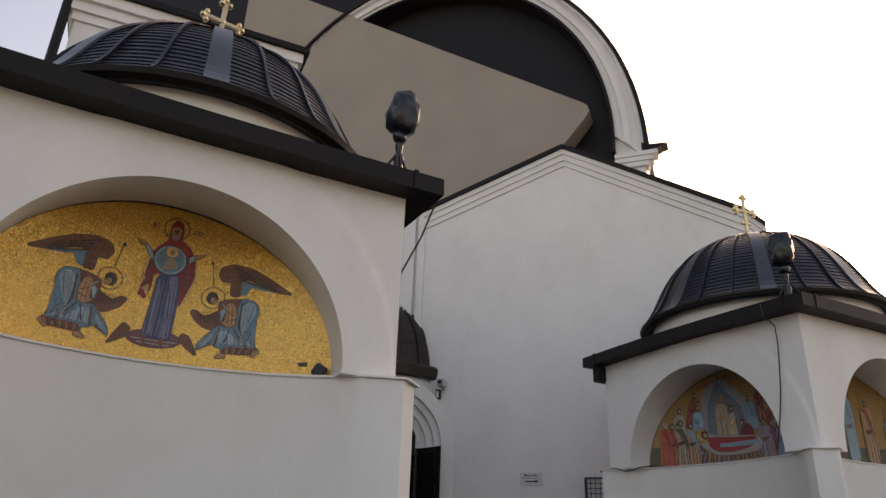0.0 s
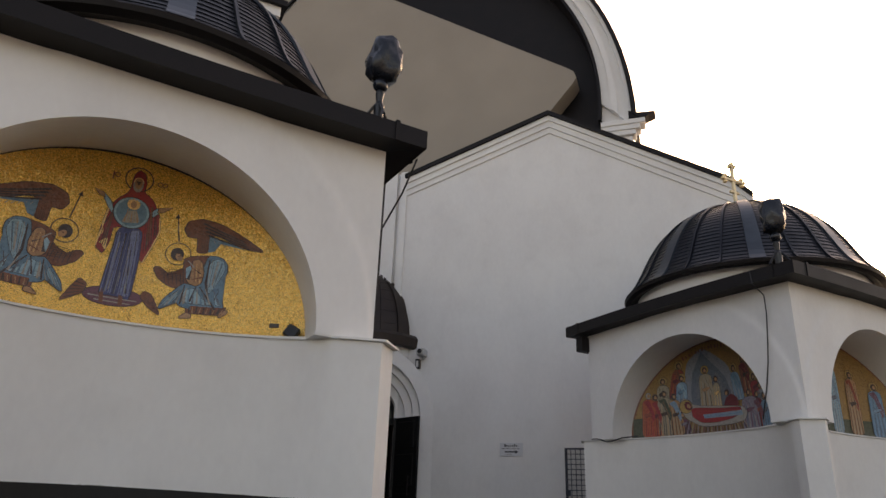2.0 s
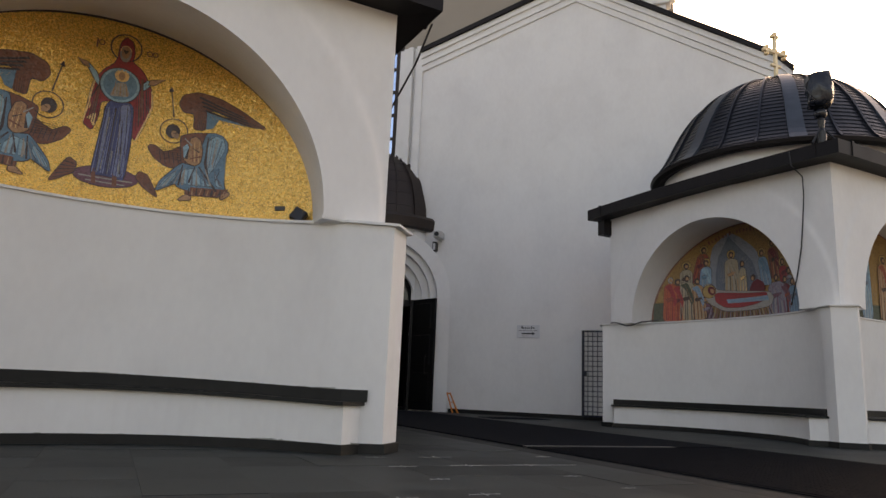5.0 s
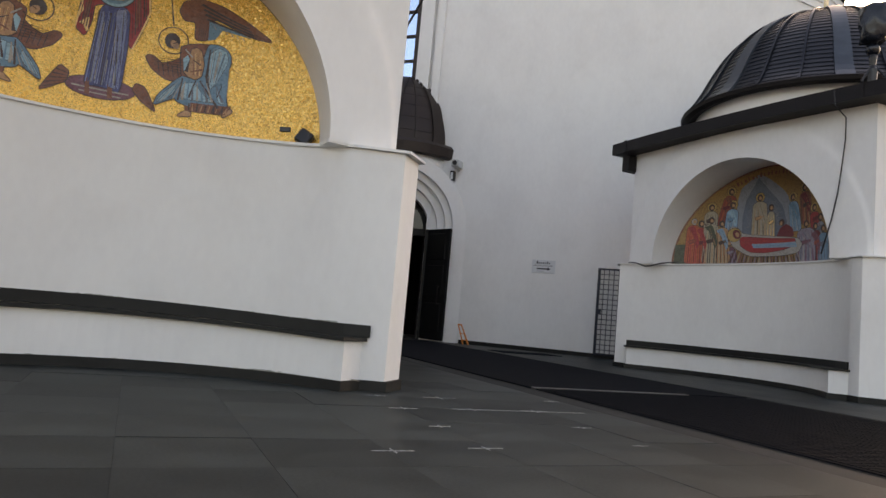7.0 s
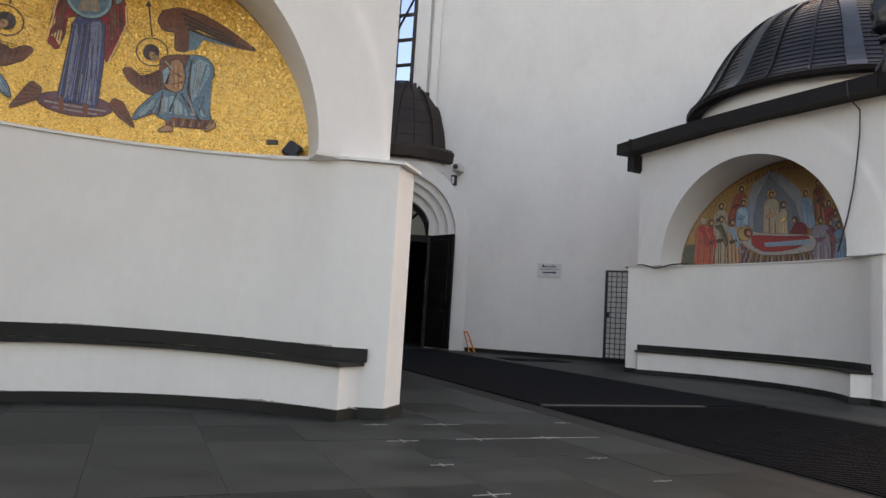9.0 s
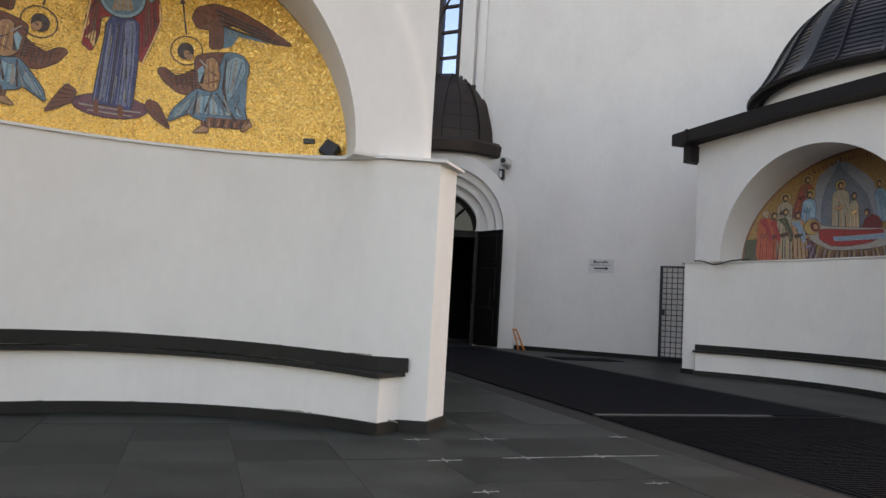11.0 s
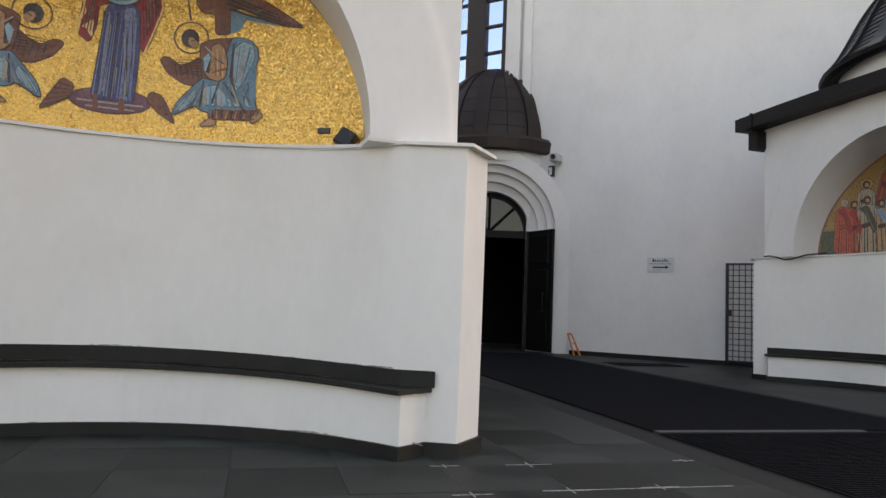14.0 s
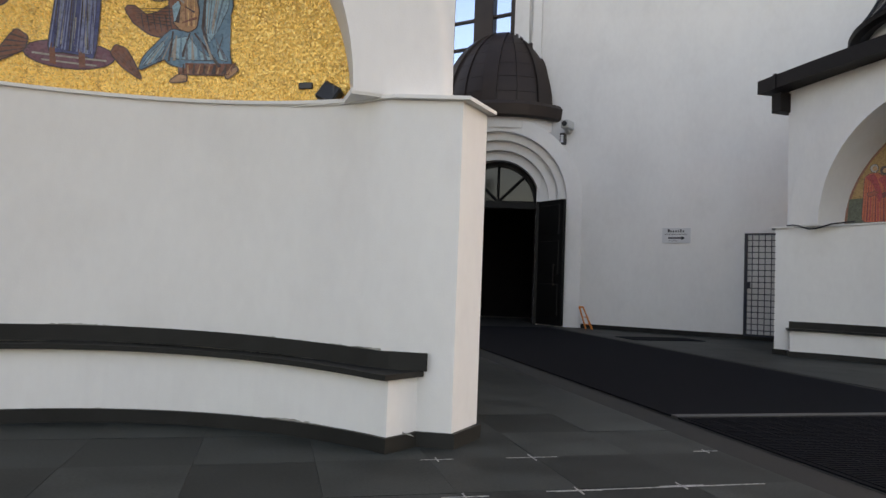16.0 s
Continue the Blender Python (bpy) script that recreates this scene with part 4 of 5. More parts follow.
GOLD_SHAPES = [
    ("halo_ring", "dark", 2, ring(-0.05, 1.69, 0.145, 0.013)),
    ("cloak", "red", 2, [(-0.10, 1.74), (-0.06, 1.80), (0.0, 1.77), (0.03, 1.66), (0.02, 1.56), (0.13, 1.48), (0.23, 1.29), (0.25, 1.13), (0.21, 0.98), (0.14, 0.76), (0.09, 0.82), (0.02, 1.15), (-0.21, 1.10), (-0.21, 0.94), (-0.25, 0.79), (-0.33, 0.85), (-0.31, 1.11), (-0.29, 1.29), (-0.21, 1.43), (-0.11, 1.53), (-0.11, 1.64)]),
    ("cloak_fold", "brown", 3, [(0.12, 1.40), (0.14, 1.40), (0.17, 1.02), (0.14, 0.92)]),
    ("cloak_fold", "brown", 3, [(-0.24, 1.33), (-0.22, 1.33), (-0.25, 0.90), (-0.28, 0.92)]),
    ("cloak_edge", "gold_line", 3, [(0.22, 1.29), (0.232, 1.29), (0.255, 1.13), (0.215, 0.98), (0.145, 0.76), (0.13, 0.76), (0.20, 0.98), (0.24, 1.13)]),
    ("cloak_edge", "gold_line", 3, [(-0.29, 1.29), (-0.275, 1.29), (-0.30, 1.11), (-0.285, 1.02), (-0.315, 0.95), (-0.325, 0.86), (-0.335, 0.86), (-0.33, 0.96), (-0.30, 1.02), (-0.315, 1.11)]),
    ("cloak_edge", "gold_line", 3, [(-0.31, 0.90), (-0.24, 0.97), (-0.23, 0.96), (-0.26, 0.90), (-0.23, 0.84), (-0.245, 0.835), (-0.275, 0.89)]),
    ("veil", "pale", 3.5, oval(-0.05, 1.625, 0.052, 0.088)),
    ("face", "tan", 4, oval(-0.05, 1.64, 0.038, 0.066)),
    ("brow", "umber", 4.5, [(-0.076, 1.662), (-0.024, 1.662), (-0.026, 1.654), (-0.047, 1.654), (-0.047, 1.62), (-0.053, 1.62), (-0.053, 1.654), (-0.074, 1.654)]),
    ("robe", "blue", 3, [(-0.15, 1.12), (0.08, 1.13), (0.10, 0.80), (0.09, 0.42), (0.07, 0.33), (0.03, 0.36), (-0.10, 0.37), (-0.21, 0.36), (-0.18, 0.73)]),
    ("robe_light", "light_blue", 4, [(-0.03, 1.09), (0.06, 1.11), (0.075, 0.70), (0.06, 0.37), (-0.01, 0.38), (0.0, 0.83)]),
    ("robe_light", "light_blue", 4, [(-0.14, 1.05), (-0.12, 1.05), (-0.13, 0.40), (-0.16, 0.40)]),
    ("robe_fold", "dark", 5, [(-0.075, 1.05), (-0.06, 1.05), (-0.07, 0.38), (-0.09, 0.38)]),
    ("robe_fold", "dark", 5, [(-0.005, 0.95), (0.005, 0.95), (0.045, 0.40), (0.035, 0.40)]),
    ("fold", "dark", 5, [(-0.17, 1.05), (-0.16, 1.05), (-0.165, 0.40), (-0.175, 0.40)]),
    ("fold", "dark", 5, [(0.03, 1.08), (0.037, 1.08), (0.075, 0.42), (0.07, 0.42)]),
    ("fold", "pale", 5, [(-0.02, 0.90), (-0.012, 0.90), (0.028, 0.42), (0.02, 0.42)]),
    ("fold", "pale", 5, [(-0.115, 0.95), (-0.108, 0.95), (-0.125, 0.42), (-0.135, 0.42)]),
    ("fold", "pale", 5, [(-0.05, 0.62), (-0.043, 0.62), (-0.04, 0.40), (-0.05, 0.40)]),
    ("cloak_fold", "dark", 3, [(0.17, 1.30), (0.18, 1.30), (0.21, 1.10), (0.20, 1.06)]),
    ("cloak_fold", "dark", 3, [(-0.20, 1.38), (-0.19, 1.38), (-0.29, 1.10), (-0.295, 1.12)]),
    ("cloak_edge", "gold_line", 5, ring(-0.05, 1.655, 0.052, 0.008, 20)[:12] + ring(-0.05, 1.655, 0.044, 0.008, 20)[:12][::-1]),
    ("disc", "deep_blue", 4, oval(-0.06, 1.29, 0.175, 0.175)),
    ("disc_ring", "pale_blue", 5, ring(-0.06, 1.29, 0.172, 0.022)),
    ("small_figure", "pale", 5, [(-0.09, 1.31), (-0.01, 1.32), (0.04, 1.19), (-0.14, 1.16), (-0.12, 1.24)]),
    ("small_halo", "gold_line", 5, oval(-0.055, 1.39, 0.065)),
    ("small_head", "tan", 6, oval(-0.055, 1.385, 0.03, 0.04)),
    ("sleeve", "pale_blue", 3, [(-0.36, 1.45), (-0.27, 1.37), (-0.22, 1.22), (-0.28, 1.29), (-0.35, 1.40)]),
    ("palm", "tan", 4, [(-0.45, 1.47), (-0.36, 1.45), (-0.34, 1.40), (-0.40, 1.42)]),
    ("sleeve", "pale_blue", 3, [(0.11, 1.30), (0.17, 1.39), (0.22, 1.40), (0.20, 1.34), (0.16, 1.29)]),
    ("palm", "tan", 4, [(0.20, 1.40), (0.34, 1.44), (0.24, 1.36), (0.19, 1.35)]),
    ("cushion_band", "brown", 3.4, [(-0.20, 0.42), (-0.17, 0.43), (-0.15, 0.28), (-0.19, 0.285)]),
    ("cushion_band", "brown", 3.4, [(-0.02, 0.40), (0.02, 0.40), (0.03, 0.28), (-0.01, 0.275)]),
    ("cushion", "violet", 2, oval(-0.07, 0.36, 0.28, 0.095, 0.02)),
    ("cushion_band", "pale", 3, [(-0.30, 0.35), (0.16, 0.345), (0.16, 0.332), (-0.30, 0.337)]),
    ("cushion_band", "pale", 3, [(-0.24, 0.31), (0.10, 0.305), (0.10, 0.293), (-0.24, 0.298)]),
    ("wing", "brown", 3, [(-0.34, 0.36), (-0.33, 0.45), (-0.40, 0.49), (-0.45, 0.41), (-0.54, 0.23), (-0.44, 0.29)]),
    ("wing", "brown", 3, [(0.18, 0.40), (0.21, 0.46), (0.28, 0.44), (0.33, 0.36), (0.40, 0.22), (0.26, 0.31)]),
    ("letter_bar", "brown", 2, [(-0.315, 1.72), (-0.30, 1.72), (-0.30, 1.63), (-0.315, 1.63)]),
    ("letter_ring", "brown", 2, ring(-0.27, 1.69, 0.03, 0.010, 12)),
    ("letter_ring", "brown", 2, ring(0.165, 1.68, 0.03, 0.010, 12)),
    ("letter_ring", "brown", 2, ring(0.215, 1.68, 0.028, 0.010, 12)),
    # red-brown border, darkened and widened to take in the shadow gap beside it
    ("border", "umber", 1, [(u * 1.0, v * 1.045) for u, v in half_disc(0.112)] + [(u * 1.0, v * 1.045) for u, v in half_disc(0.086)][::-1]),
] + bowing_figure(1, 0, 0) + bowing_figure(-1, -0.16, 0.02)
GOLD_SHAPES += pleats(((-0.15, 1.10), (0.075, 1.12)), ((-0.205, 0.39), (0.075, 0.375)), 15, ("light_blue", "blue", "grey_blue", "blue", "light_blue"), 5.3, 0.45)
GOLD_SHAPES += pleats(((0.06, 1.44), (0.19, 1.36)), ((0.12, 0.84), (0.235, 1.08)), 6, ("deep_red", "dark"), 3.3, 0.4)
GOLD_SHAPES += pleats(((-0.29, 1.24), (-0.19, 1.30)), ((-0.32, 0.90), (-0.22, 0.86)), 5, ("deep_red", "dark"), 3.3, 0.4)
GOLD_SHAPES += pleats(((-0.105, 1.33), (-0.01, 1.33)), ((-0.13, 1.18), (0.03, 1.19)), 5, ("tan", "cream"), 5.6, 0.4)
GOLD_SHAPES += pleats(((-0.30, 0.355), (-0.29, 0.43)), ((-0.52, 0.245), (-0.42, 0.47)), 5, ("umber", "dark"), 3.4, 0.3, "feather_line")
GOLD_SHAPES += pleats(((0.19, 0.395), (0.27, 0.43)), ((0.37, 0.24), (0.38, 0.26)), 4, ("umber", "dark"), 3.4, 0.3, "feather_line")
GOLD_SHAPES = [(n, c, l, [(0.105 + u, v + 0.009 * u) for u, v in o] if n != "border" else o) for n, c, l, o in GOLD_SHAPES]
lunette(left_porch, 0, "gold", GOLD, GOLD_SHAPES, "gold mosaic lunette with robed and winged shapes")


def draped(head, foot, w, c, folds, over=None, halo=True, hair="umber", layer=4.0):
    """A robed upright shape from head to foot: robe, fine folds, slung mantle, head."""
    (hu, hv), (fu, fv) = head, foot
    su, sv = hu + (fu - hu) * 0.16, hv - 0.075
    mu, mv = (su + fu) / 2, (sv + fv) / 2
    out = [
        ("robe", c, layer, [(fu - w * 0.52, fv), (fu + w * 0.52, fv), (mu + w * 0.50, mv), (su + w * 0.46, sv - 0.06), (su + w * 0.22, sv), (su - w * 0.22, sv), (su - w * 0.46, sv - 0.06), (mu - w * 0.48, mv)]),
        ("head", hair, layer + 1.2, oval(hu, hv, 0.046, 0.060, 0.0, 14)),
        ("face", "tan", layer + 1.5, oval(hu + 0.010, hv - 0.010, 0.028, 0.042, 0.15, 12)),
        ("beard", hair, layer + 1.6, [(hu - 0.012, hv - 0.038), (hu + 0.034, hv - 0.034), (hu + 0.016, hv - 0.078)]),
    ]
    out += pleats(((su - w * 0.36, sv - 0.05), (su + w * 0.36, sv - 0.05)), ((fu - w * 0.48, fv + 0.01), (fu + w * 0.48, fv + 0.01)), 7, folds, layer + 0.4, 0.5)
    if over:
        out.append(("mantle", over, layer + 0.7, [(su - w * 0.44, sv - 0.05), (su + w * 0.05, sv), (mu + w * 0.48, mv + 0.03), (mu + w * 0.30, mv - 0.10), (su - w * 0.05, sv - 0.16)]))
        out += pleats(((su - w * 0.30, sv - 0.05), (su, sv - 0.03)), ((mu + w * 0.20, mv - 0.04), (mu + w * 0.42, mv)), 3, folds, layer + 0.9, 0.3)
    out.append(("sleeve", folds[0], layer + 1.0, [(mu - w * 0.30, mv + 0.07), (mu + w * 0.24, mv + 0.10), (mu + w * 0.28, mv + 0.06), (mu - w * 0.22, mv + 0.01)]))
    if halo:
        out += [("halo", "halo_gold", layer - 0.6, oval(hu, hv + 0.01, 0.088, 0.092, 0.0, 20)), ("halo_ring", "umber", layer - 0.3, ring(hu, hv + 0.01, 0.092, 0.008, 20))]
    return out


BIER_SHAPES = [
    ("mandorla", "grey_blue", 1, [(-0.30, 1.74), (-0.08, 1.62), (0.24, 1.36), (0.42, 1.08), (0.46, 0.74), (0.40, 0.50), (-0.68, 0.52), (-0.70, 0.90), (-0.68, 1.28), (-0.62, 1.50)]),
    ("mandorla_heart", "steel", 2, [(-0.30, 1.66), (-0.05, 1.38), (0.20, 1.10), (0.30, 0.80), (0.28, 0.52), (-0.58, 0.54), (-0.58, 0.95), (-0.52, 1.26)]),
    ("border", "brown", 1, half_disc(-0.004) + half_disc(-0.03)[::-1]),
    ("grass", "green", 1, [(-1.74, 0.0), (-1.72, 0.42), (-1.42, 0.44), (-1.40, 0.0)]),
    ("bier", "pale", 7, [(-0.84, 0.62), (-0.78, 0.76), (-0.66, 0.76), (-0.56, 0.62), (0.56, 0.50), (0.66, 0.38), (0.58, 0.24), (0.24, 0.20), (-0.40, 0.20), (-0.72, 0.38)]),
    ("pall", "red", 8, [(-0.60, 0.58), (0.10, 0.51), (0.50, 0.49), (0.52, 0.38), (0.26, 0.30), (-0.10, 0.26), (-0.40, 0.28), (-0.58, 0.40)]),
    ("shroud", "sky", 9, [(-0.36, 0.43), (0.52, 0.43), (0.55, 0.34), (-0.33, 0.355)]),
    ("halo", "halo_gold", 8, oval(-0.70, 0.61, 0.13)),
    ("halo_ring", "umber", 8.3, ring(-0.70, 0.61, 0.135, 0.009)),
    ("head", "deep_red", 9, oval(-0.655, 0.62, 0.062, 0.085, 0.5)),
    ("face", "tan", 9.4, oval(-0.640, 0.615, 0.034, 0.050, 0.5)),
    ("mourner", "deep_red", 6, [(0.10, 0.52), (0.48, 0.52), (0.44, 0.68), (0.30, 0.76), (0.18, 0.70)]),
    ("head", "umber", 6.6, oval(0.21, 0.79, 0.05, 0.055)),
    ("face", "tan", 7, oval(0.20, 0.775, 0.028, 0.036)),
]
BIER_SHAPES += pleats(((-0.56, 0.56), (-0.54, 0.42)), ((0.48, 0.48), (0.30, 0.32)), 5, ("deep_red", "rust"), 8.4, 0.3)
BIER_SHAPES += pleats(((-0.33, 0.425), (-0.33, 0.365)), ((0.52, 0.425), (0.52, 0.35)), 3, ("pale", "deep_blue"), 9.4, 0.35)
BIER_SHAPES += pleats(((-0.70, 0.36), (0.58, 0.25)), ((-0.80, 0.06), (0.66, 0.06)), 34, ("umber", "lilac", "dark", "cream", "violet"), 6.2, 0.62, "drape")
for i in range(30):
    a = math.pi * (-0.12 + 1.24 * i / 29)
    if 0.36 < a / math.pi < 0.64:
        continue
    c, d = math.cos(a), math.sin(a)
    BIER_SHAPES.append(("ray", "pale", 3, [(-0.16 + 0.17 * c - 0.004 * d, 0.88 + 0.2 * d + 0.004 * c), (-0.16 + 0.40 * c - 0.002 * d, 0.88 + 0.40 * d), (-0.16 + 0.40 * c + 0.002 * d, 0.88 + 0.40 * d), (-0.16 + 0.17 * c + 0.004 * d, 0.88 + 0.2 * d - 0.004 * c)]))
# the line of letters along the arch, too small to read
for i in range(26):
    a = radians(118 - 2.6 * i)
    r0, r1 = 1.62, 1.68 + 0.02 * (i % 3 == 1)
    b = a - 0.016 - 0.008 * (i % 2)
    BIER_SHAPES.append(("letter_bar", "brown", 1.5, [(r * math.cos(q), 1.045 * r * math.sin(q)) for r, q in ((r0, a), (r1, a), (r1, b), (r0, b))]))
for head, foot, w, c, folds, over, halo, layer in (
        ((-0.80, 1.44), (-0.92, 0.80), 0.24, "rust", ("deep_red", "orange", "umber"), "brown", True, 2.2),
        ((0.65, 1.36), (0.72, 0.72), 0.24, "brown", ("umber", "rust", "tan"), "deep_red", True, 2.2),
        ((0.41, 1.22), (0.50, 0.62), 0.22, "sky", ("deep_blue", "pale", "steel"), "deep_blue", True, 3.0),
        ((0.88, 0.98), (0.94, 0.55), 0.22, "red", ("deep_red", "rust"), None, True, 3.0),
        ((1.02, 0.80), (1.00, 0.40), 0.20, "grey_blue", ("steel", "pale"), None, False, 3.2),
        ((-1.14, 1.15), (-1.16, 0.60), 0.24, "cream", ("umber", "dark", "pale"), None, True, 3.0),
        ((-0.76, 1.18), (-0.79, 0.60), 0.23, "sky", ("deep_blue", "pale", "steel"), "pale_blue", True, 3.4),
        ((-0.25, 1.28), (-0.24, 0.50), 0.30, "cream", ("tan", "pale", "umber"), "cream", True, 4.0),
        ((-0.02, 1.08), (-0.01, 0.50), 0.16, "cream", ("gold_line", "tan", "pale"), None, False, 4.4),
        ((-1.13, 0.90), (-1.13, 0.06), 0.28, "cream", ("umber", "tan", "dark"), "green", False, 4.4),
        ((-0.94, 0.83), (-0.90, 0.08), 0.25, "tan", ("umber", "cream"), "sky", False, 4.8),
        ((-1.30, 0.84), (-1.28, 0.06), 0.20, "rust", ("deep_red", "orange"), "red", False, 4.2),
        ((-1.42, 0.88), (-1.44, 0.06), 0.24, "orange", ("rust", "deep_red", "red"), "red", False, 4.6),
        ((-0.80, 0.46), (-0.75, 0.06), 0.24, "violet", ("lilac", "dark"), None, False, 4.2),
        ((0.72, 0.72), (0.74, 0.06), 0.40, "lilac", ("violet", "steel", "pale"), "lilac", False, 5.0),
        ((0.92, 0.66), (0.96, 0.06), 0.24, "deep_red", ("rust", "dark"), "violet", False, 4.4),
        ((1.10, 0.60), (1.12, 0.06), 0.24, "deep_blue", ("steel", "sky"), None, False, 4.6),
        ((1.28, 0.62), (1.32, 0.06), 0.24, "grey_blue", ("steel", "dark"), None, False, 4.2)):
    BIER_SHAPES += draped(head, foot, w, c, folds, over, halo, "pale" if head[0] == -1.42 else "umber", layer)
lunette(right_porch, 3, "bier", OCHRE, BIER_SHAPES, "ochre painted lunette with a crowd of robed shapes")
SAINTS = [("grass", "green", 1, [(-1.74, 0.0), (-1.70, 0.36), (1.70, 0.36), (1.74, 0.0)]), ("border", "brown", 1, half_disc(-0.004) + half_disc(-0.03)[::-1])]
for u, h, c, folds, over in ((-1.28, 1.02, "deep_blue", ("sky", "steel", "pale"), "rust"), (-1.06, 0.90, "red", ("deep_red", "rust"), "orange"), (-0.72, 1.15, "tan", ("umber", "cream"), "brown"), (-0.25, 1.30, "red", ("deep_red", "dark"), "deep_blue"),
                             (0.25, 1.30, "pale_blue", ("steel", "pale"), "sky"), (0.72, 1.15, "tan", ("umber", "cream"), "rust"), (1.2, 0.95, "deep_blue", ("sky", "steel"), "violet")):
    SAINTS += draped((u, 0.06 + h), (u, 0.08), 0.27, c, folds, over)
lunette(right_porch, 0, "bier", OCHRE, SAINTS, "gold and green lunette with standing robed shapes")


# ---- lamps on the eaves, floodlight, cables ----
def wrapped_lamp(m, lean):
    lamp = thing("spotlight", "stage spotlight wrapped in dark plastic on an eave", "spotlight", m, "eave spotlights")
    bm = bmesh.new()
    bmesh.ops.create_icosphere(bm, subdivisions=3, radius=1.0)
    for v in bm.verts:
        q = max(abs(v.co.x), abs(v.co.y) * 0.95, abs(v.co.z) * 0.92)
        v.co *= 0.55 + 0.45 / max(0.6, q)
        n = noise.noise(v.co * 1.9 + Vector((lean, 0, 0))) * 0.26 - abs(noise.noise(v.co * 3.0 + Vector((0, lean, 0)))) * 0.30
        v.co = Vector((v.co.x * 0.19 * (1 + n), v.co.y * 0.18 * (1 + n), v.co.z * 0.28 * (1 + n * 0.5)))
        v.co.z += 0.80
    part("wrapped_head", bm, WRAP, lamp, "crumpled dark plastic round the lamp head", True).rotation_euler.y = radians(lean)
    bm = bmesh.new()
    bmesh.ops.create_icosphere(bm, subdivisions=2, radius=0.085)
    for v in bm.verts:
        v.co = v.co * (1 + 0.2 * noise.noise(v.co * 14)) + Vector((0.0, 0, 0.47))
    part("wrapped_yoke", bm, WRAP, lamp, "", True)
    part("stem", lathe(bmesh.new(), [(0.0, 0.66), (0.05, 0.66), (0.035, 0.58), (0.055, 0.52), (0.03, 0.42), (0.05, 0.36), (0.035, 0.25), (0.06, 0.2), (0.05, 0.0), (0.0, 0.0)], 12), BLACK, lamp, "black clamp stem")
    for k in range(3):
        a = 2.1 * k + 0.4
        part("strut", tube(bmesh.new(), [(0, 0, 0.28), (0.2 * math.cos(a), 0.2 * math.sin(a), 0.0)], 0.016, 6), BLACK, lamp, "thin black strut")
    return lamp


wrapped_lamp(LEFT_M @ pose(2.17, -2.60, 4.455) @ Matrix.Scale(1.02, 4), 2)
wrapped_lamp(LEFT_M @ pose(-2.34, -2.60, 4.455, 0, 0, 60) @ Matrix.Scale(1.0, 4), 5)
wrapped_lamp(RIGHT_M @ pose(-2.60, -2.42, 4.48, 0, 0, 30) @ Matrix.Scale(1.1, 4), -2)

flood = thing("floodlight", "small black floodlight resting on the lunette sill", "floodlight", LEFT_M @ pose(1.66, -1.86, 2.075, 0, 0, -35))
b = part("housing", boxed((-0.07, -0.04, 0.03), (0.07, 0.04, 0.165), 0.012), BLACK, flood)
b.rotation_euler = (radians(-14), radians(30), 0)
part("bracket", box(boxed((-0.10, -0.02, 0.0), (0.10, 0.02, 0.012)), (0.088, -0.012, 0.0), (0.10, 0.012, 0.13)), BLACK, flood)
plate = part("outlet_plate", boxed((-0.05, -0.012, -0.022), (0.05, 0.012, 0.022), 0.004), BLACK)
plate.matrix_world = LEFT_M @ pose(1.58, hollow(SHAPES["gold"]["lunette"], 1.58) - 0.01, SILL_Z + 0.20, 0, 0, -30)
tagged(plate, "small dark outlet plate fixed to the gold mosaic", "outlet")


def cable(points, label, r=0.011):
    ob = part("cable", tube(bmesh.new(), points, r, 6), BLACK)
    return tagged(ob, label, "cable", "loose cables")


def local(m, pts):
    return [tuple(m @ Vector(q)) for q in pts]


cable(local(RIGHT_M, [(-2.74, -1.95, 4.5), (-2.73, -1.97, 4.25), (-2.47, -1.98, 4.12), (-2.45, -1.97, 3.8), (-2.45, -1.93, 3.4), (-2.45, -1.88, 3.0), (-2.455, -1.80, 2.6), (-2.46, -1.72, 2.3), (-2.45, -1.66, 2.1)]), "thin black cable hanging down the white wall")
cable(local(RIGHT_M, [(-2.45, 2.34, 2.06), (-2.52, 2.15, 2.055), (-2.56, 2.0, 2.03), (-2.50, 1.85, 1.975), (-2.46, 1.75, 1.985), (-2.33, 1.6, 2.05), (-2.1, 1.4, 2.09)]), "black cable sagging over the sill", 0.014)
cable(local(LEFT_M, [(2.76, -2.45, 4.25), (2.72, -2.2, 3.9), (2.62, -1.7, 3.4), (2.5, -1.2, 2.8), (2.42, -0.9, 2.2)]), "thin black cable slung from the eave corner", 0.012)

# ---- gate, sign, camera, trestle ----
gate = thing("metal_gate", "dark blue steel grid gate beside the white wall", "gate", pose(11.06, 15.12, 0.08, 0, 0, -47))
for x in (0.0, 1.2):
    part("post", boxed((x - 0.03, -0.025, 0), (x + 0.03, 0.025, 2.1), 0.005), GATEBLUE, gate)
for z in (0.02, 2.08):
    part("rail", boxed((0.03, -0.02, z - 0.02), (1.17, 0.02, z + 0.02)), GATEBLUE, gate)
for i in range(1, 10):
    part("upright", boxed((0.12 * i - 0.008, -0.008, 0.04), (0.12 * i + 0.008, 0.008, 2.06)), GATEBLUE, gate)
for i in range(1, 17):
    part("crossbar", boxed((0.03, -0.012, 0.122 * i - 0.008), (1.17, -0.004, 0.122 * i + 0.008)), GATEBLUE, gate)
bm = boxed((0.0, -0.06, 0.98), (0.10, -0.03, 1.1), 0.005)
part("lock", bm, GATEBLUE, gate)

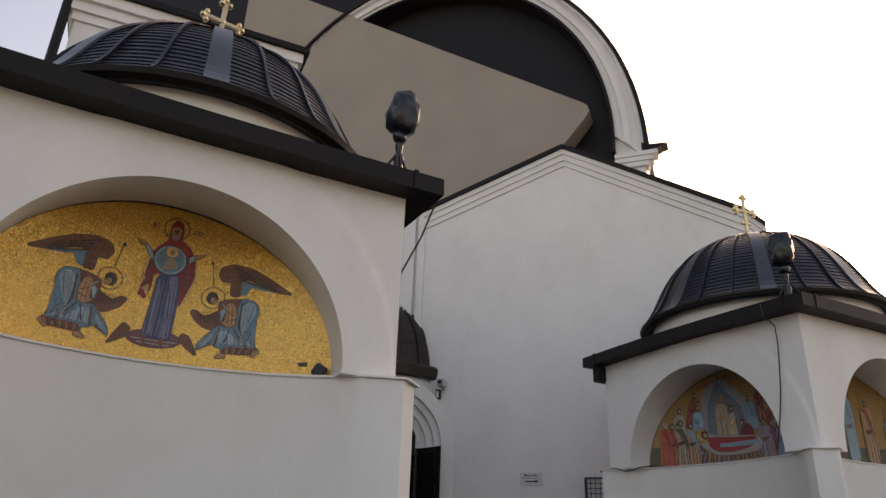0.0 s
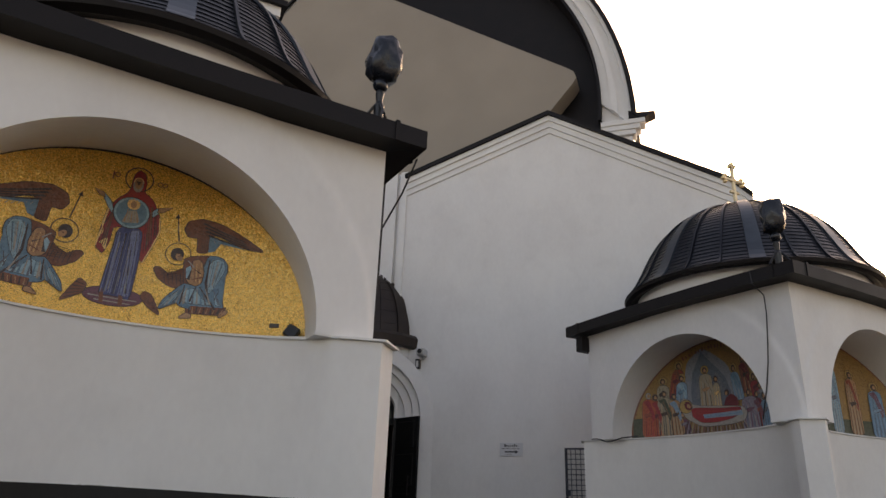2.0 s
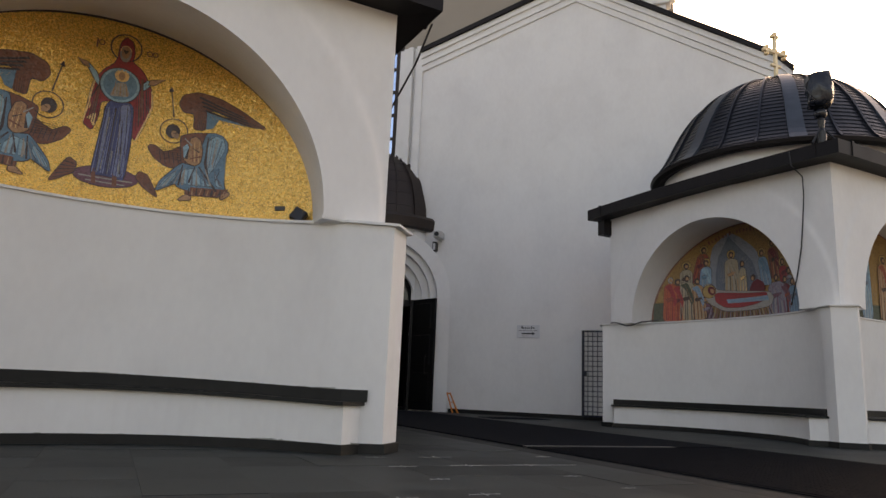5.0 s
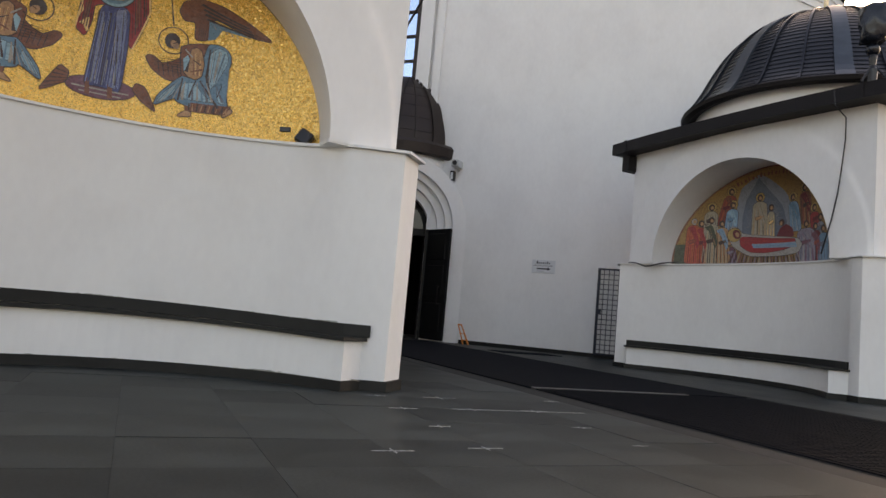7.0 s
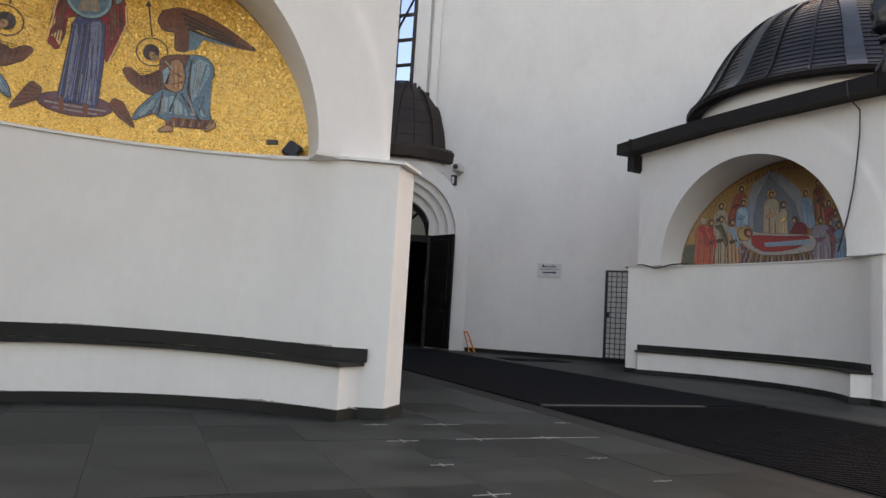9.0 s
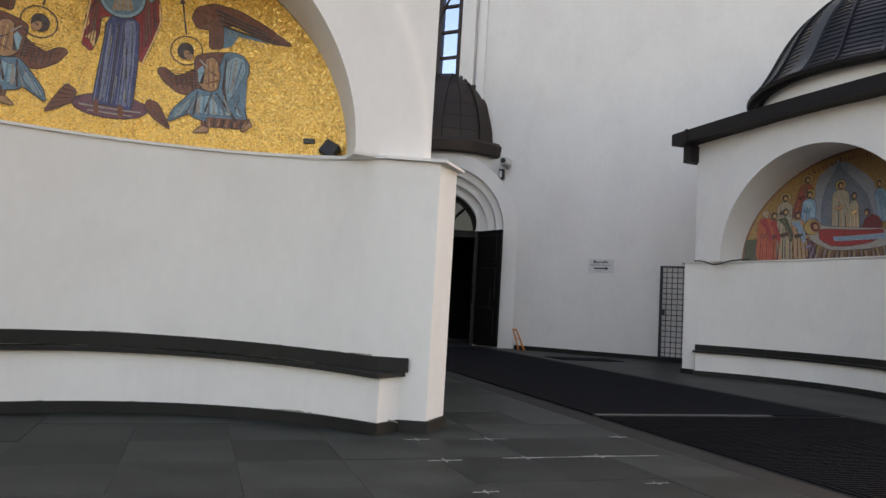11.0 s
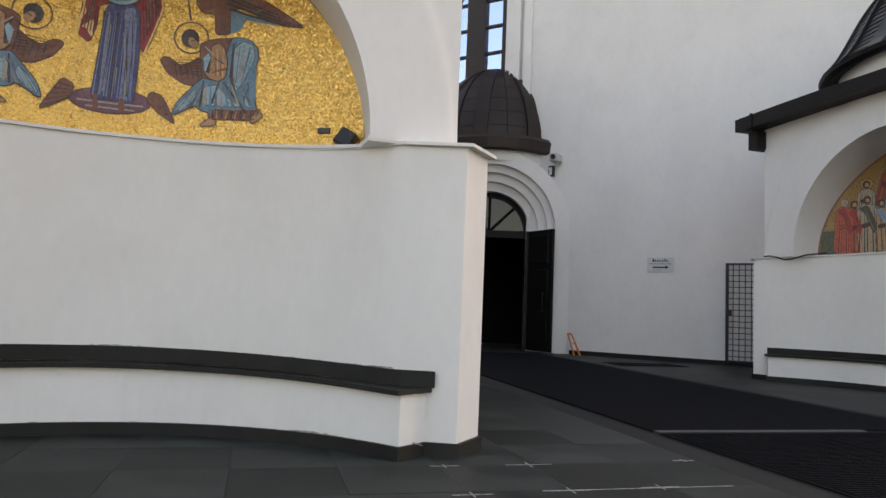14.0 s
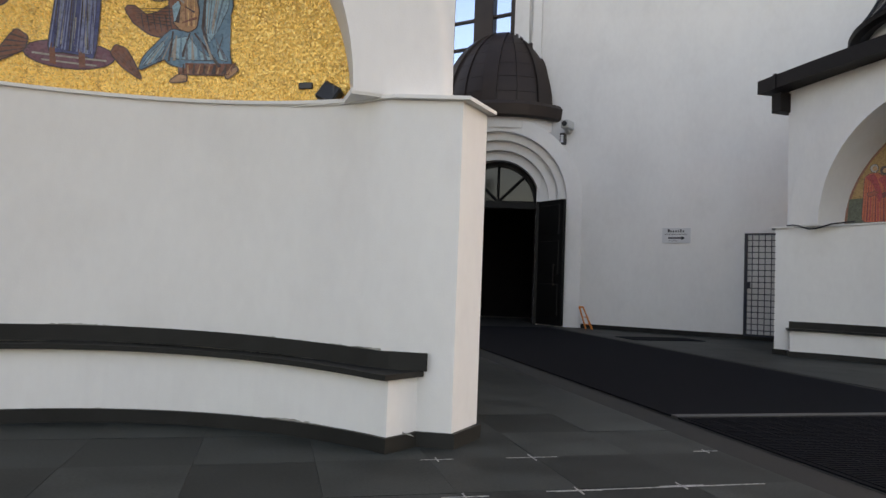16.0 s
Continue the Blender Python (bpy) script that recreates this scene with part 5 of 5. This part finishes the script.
sign = thing("wall_sign", "pale sign board with dark arrow on the white wall", "sign", CHURCH @ pose(-4.29, FACE - 0.012, 2.145))
part("board", boxed((-0.30, -0.012, -0.165), (0.30, 0.012, 0.165), 0.004), SIGN, sign)
for i in range(7):
    part("text_bar", boxed((-0.18 + 0.052 * i, -0.016, 0.066), (-0.18 + 0.052 * i + (0.040 if i == 0 else 0.030), -0.011, 0.135 if i in (0, 5) else 0.108)), INK, sign)
for i in range(15):
    part("text_bar", boxed((-0.245 + 0.033 * i, -0.015, 0.008), (-0.245 + 0.033 * i + 0.018, -0.011, 0.040 if i % 4 == 1 else 0.030)), FAINTINK, sign)
part("text_bar", boxed((-0.16, -0.015, -0.125), (0.02, -0.011, -0.115)), FAINTINK, sign)
bm = boxed((-0.17, -0.017, -0.075), (0.12, -0.011, -0.04))
slab(bm, [(0.11, -0.10), (0.19, -0.058), (0.11, -0.015)], -0.017, -0.011)
part("arrow", bm, INK, sign)

cctv = thing("wall_camera", "pale grey surveillance camera on a wall bracket", "camera", CHURCH @ pose(-6.80, FACE, 4.66) @ Matrix.Scale(1.05, 4))
part("bracket", tube(bmesh.new(), [(0, 0.02, -0.05), (0, -0.12, -0.05), (0.0, -0.16, 0.0)], 0.025), GREYBOX, cctv)
c = part("housing", boxed((-0.10, -0.36, -0.02), (0.10, -0.02, 0.17), 0.02), GREYBOX, cctv, "boxy pale housing")
part("lens", lathe(bmesh.new(), [(0.0, 0.0), (0.06, 0.0), (0.06, 0.03), (0.0, 0.03)], 16), BLACK, c).matrix_basis = pose(0, -0.36, 0.075, 90, 0, 0)
wl = thing("wall_lamp", "small black lantern with a pale pane", "lamp", CHURCH @ pose(-6.95, FACE, 4.45))
part("case", boxed((-0.06, -0.14, -0.13), (0.06, 0.02, 0.13), 0.01), BLACK, wl)
part("pane", boxed((-0.035, -0.148, -0.10), (0.035, -0.139, 0.08)), SIGN, wl, "pale pane")

trestle = thing("trestle", "small folded orange trestle leaning against the portal jamb", "trestle", pose(8.55, 17.30, 0.0, 0, 0, -25) @ Matrix.Scale(0.8, 4))
for s in (-1, 1):
    part("leg", tube(bmesh.new(), [(0.12 + s * 0.09, -0.12, 0.0), (-0.12 + s * 0.05, 0.02, 0.62)], 0.022, 6), ORANGE, trestle)
    part("brace", tube(bmesh.new(), [(0.10 + s * 0.075, 0.02, 0.0), (-0.07 + s * 0.05, 0.03, 0.50)], 0.015, 6), ORANGE, trestle)
for z in (0.14, 0.34):
    part("rung", tube(bmesh.new(), [(0.12 - 0.39 * z - 0.08, -0.12 + 0.22 * z, z), (0.12 - 0.39 * z + 0.08, -0.12 + 0.22 * z, z)], 0.014, 6), ORANGE, trestle)
part("top_rail", boxed((-0.19, -0.01, 0.59), (-0.05, 0.05, 0.64), 0.01), ORANGE, trestle)
tagged(part("door_mat", boxed((8.2, 14.45, 0.0), (9.7, 15.2, 0.012)), MAT), "thin black mat lying before the wall", "mat")
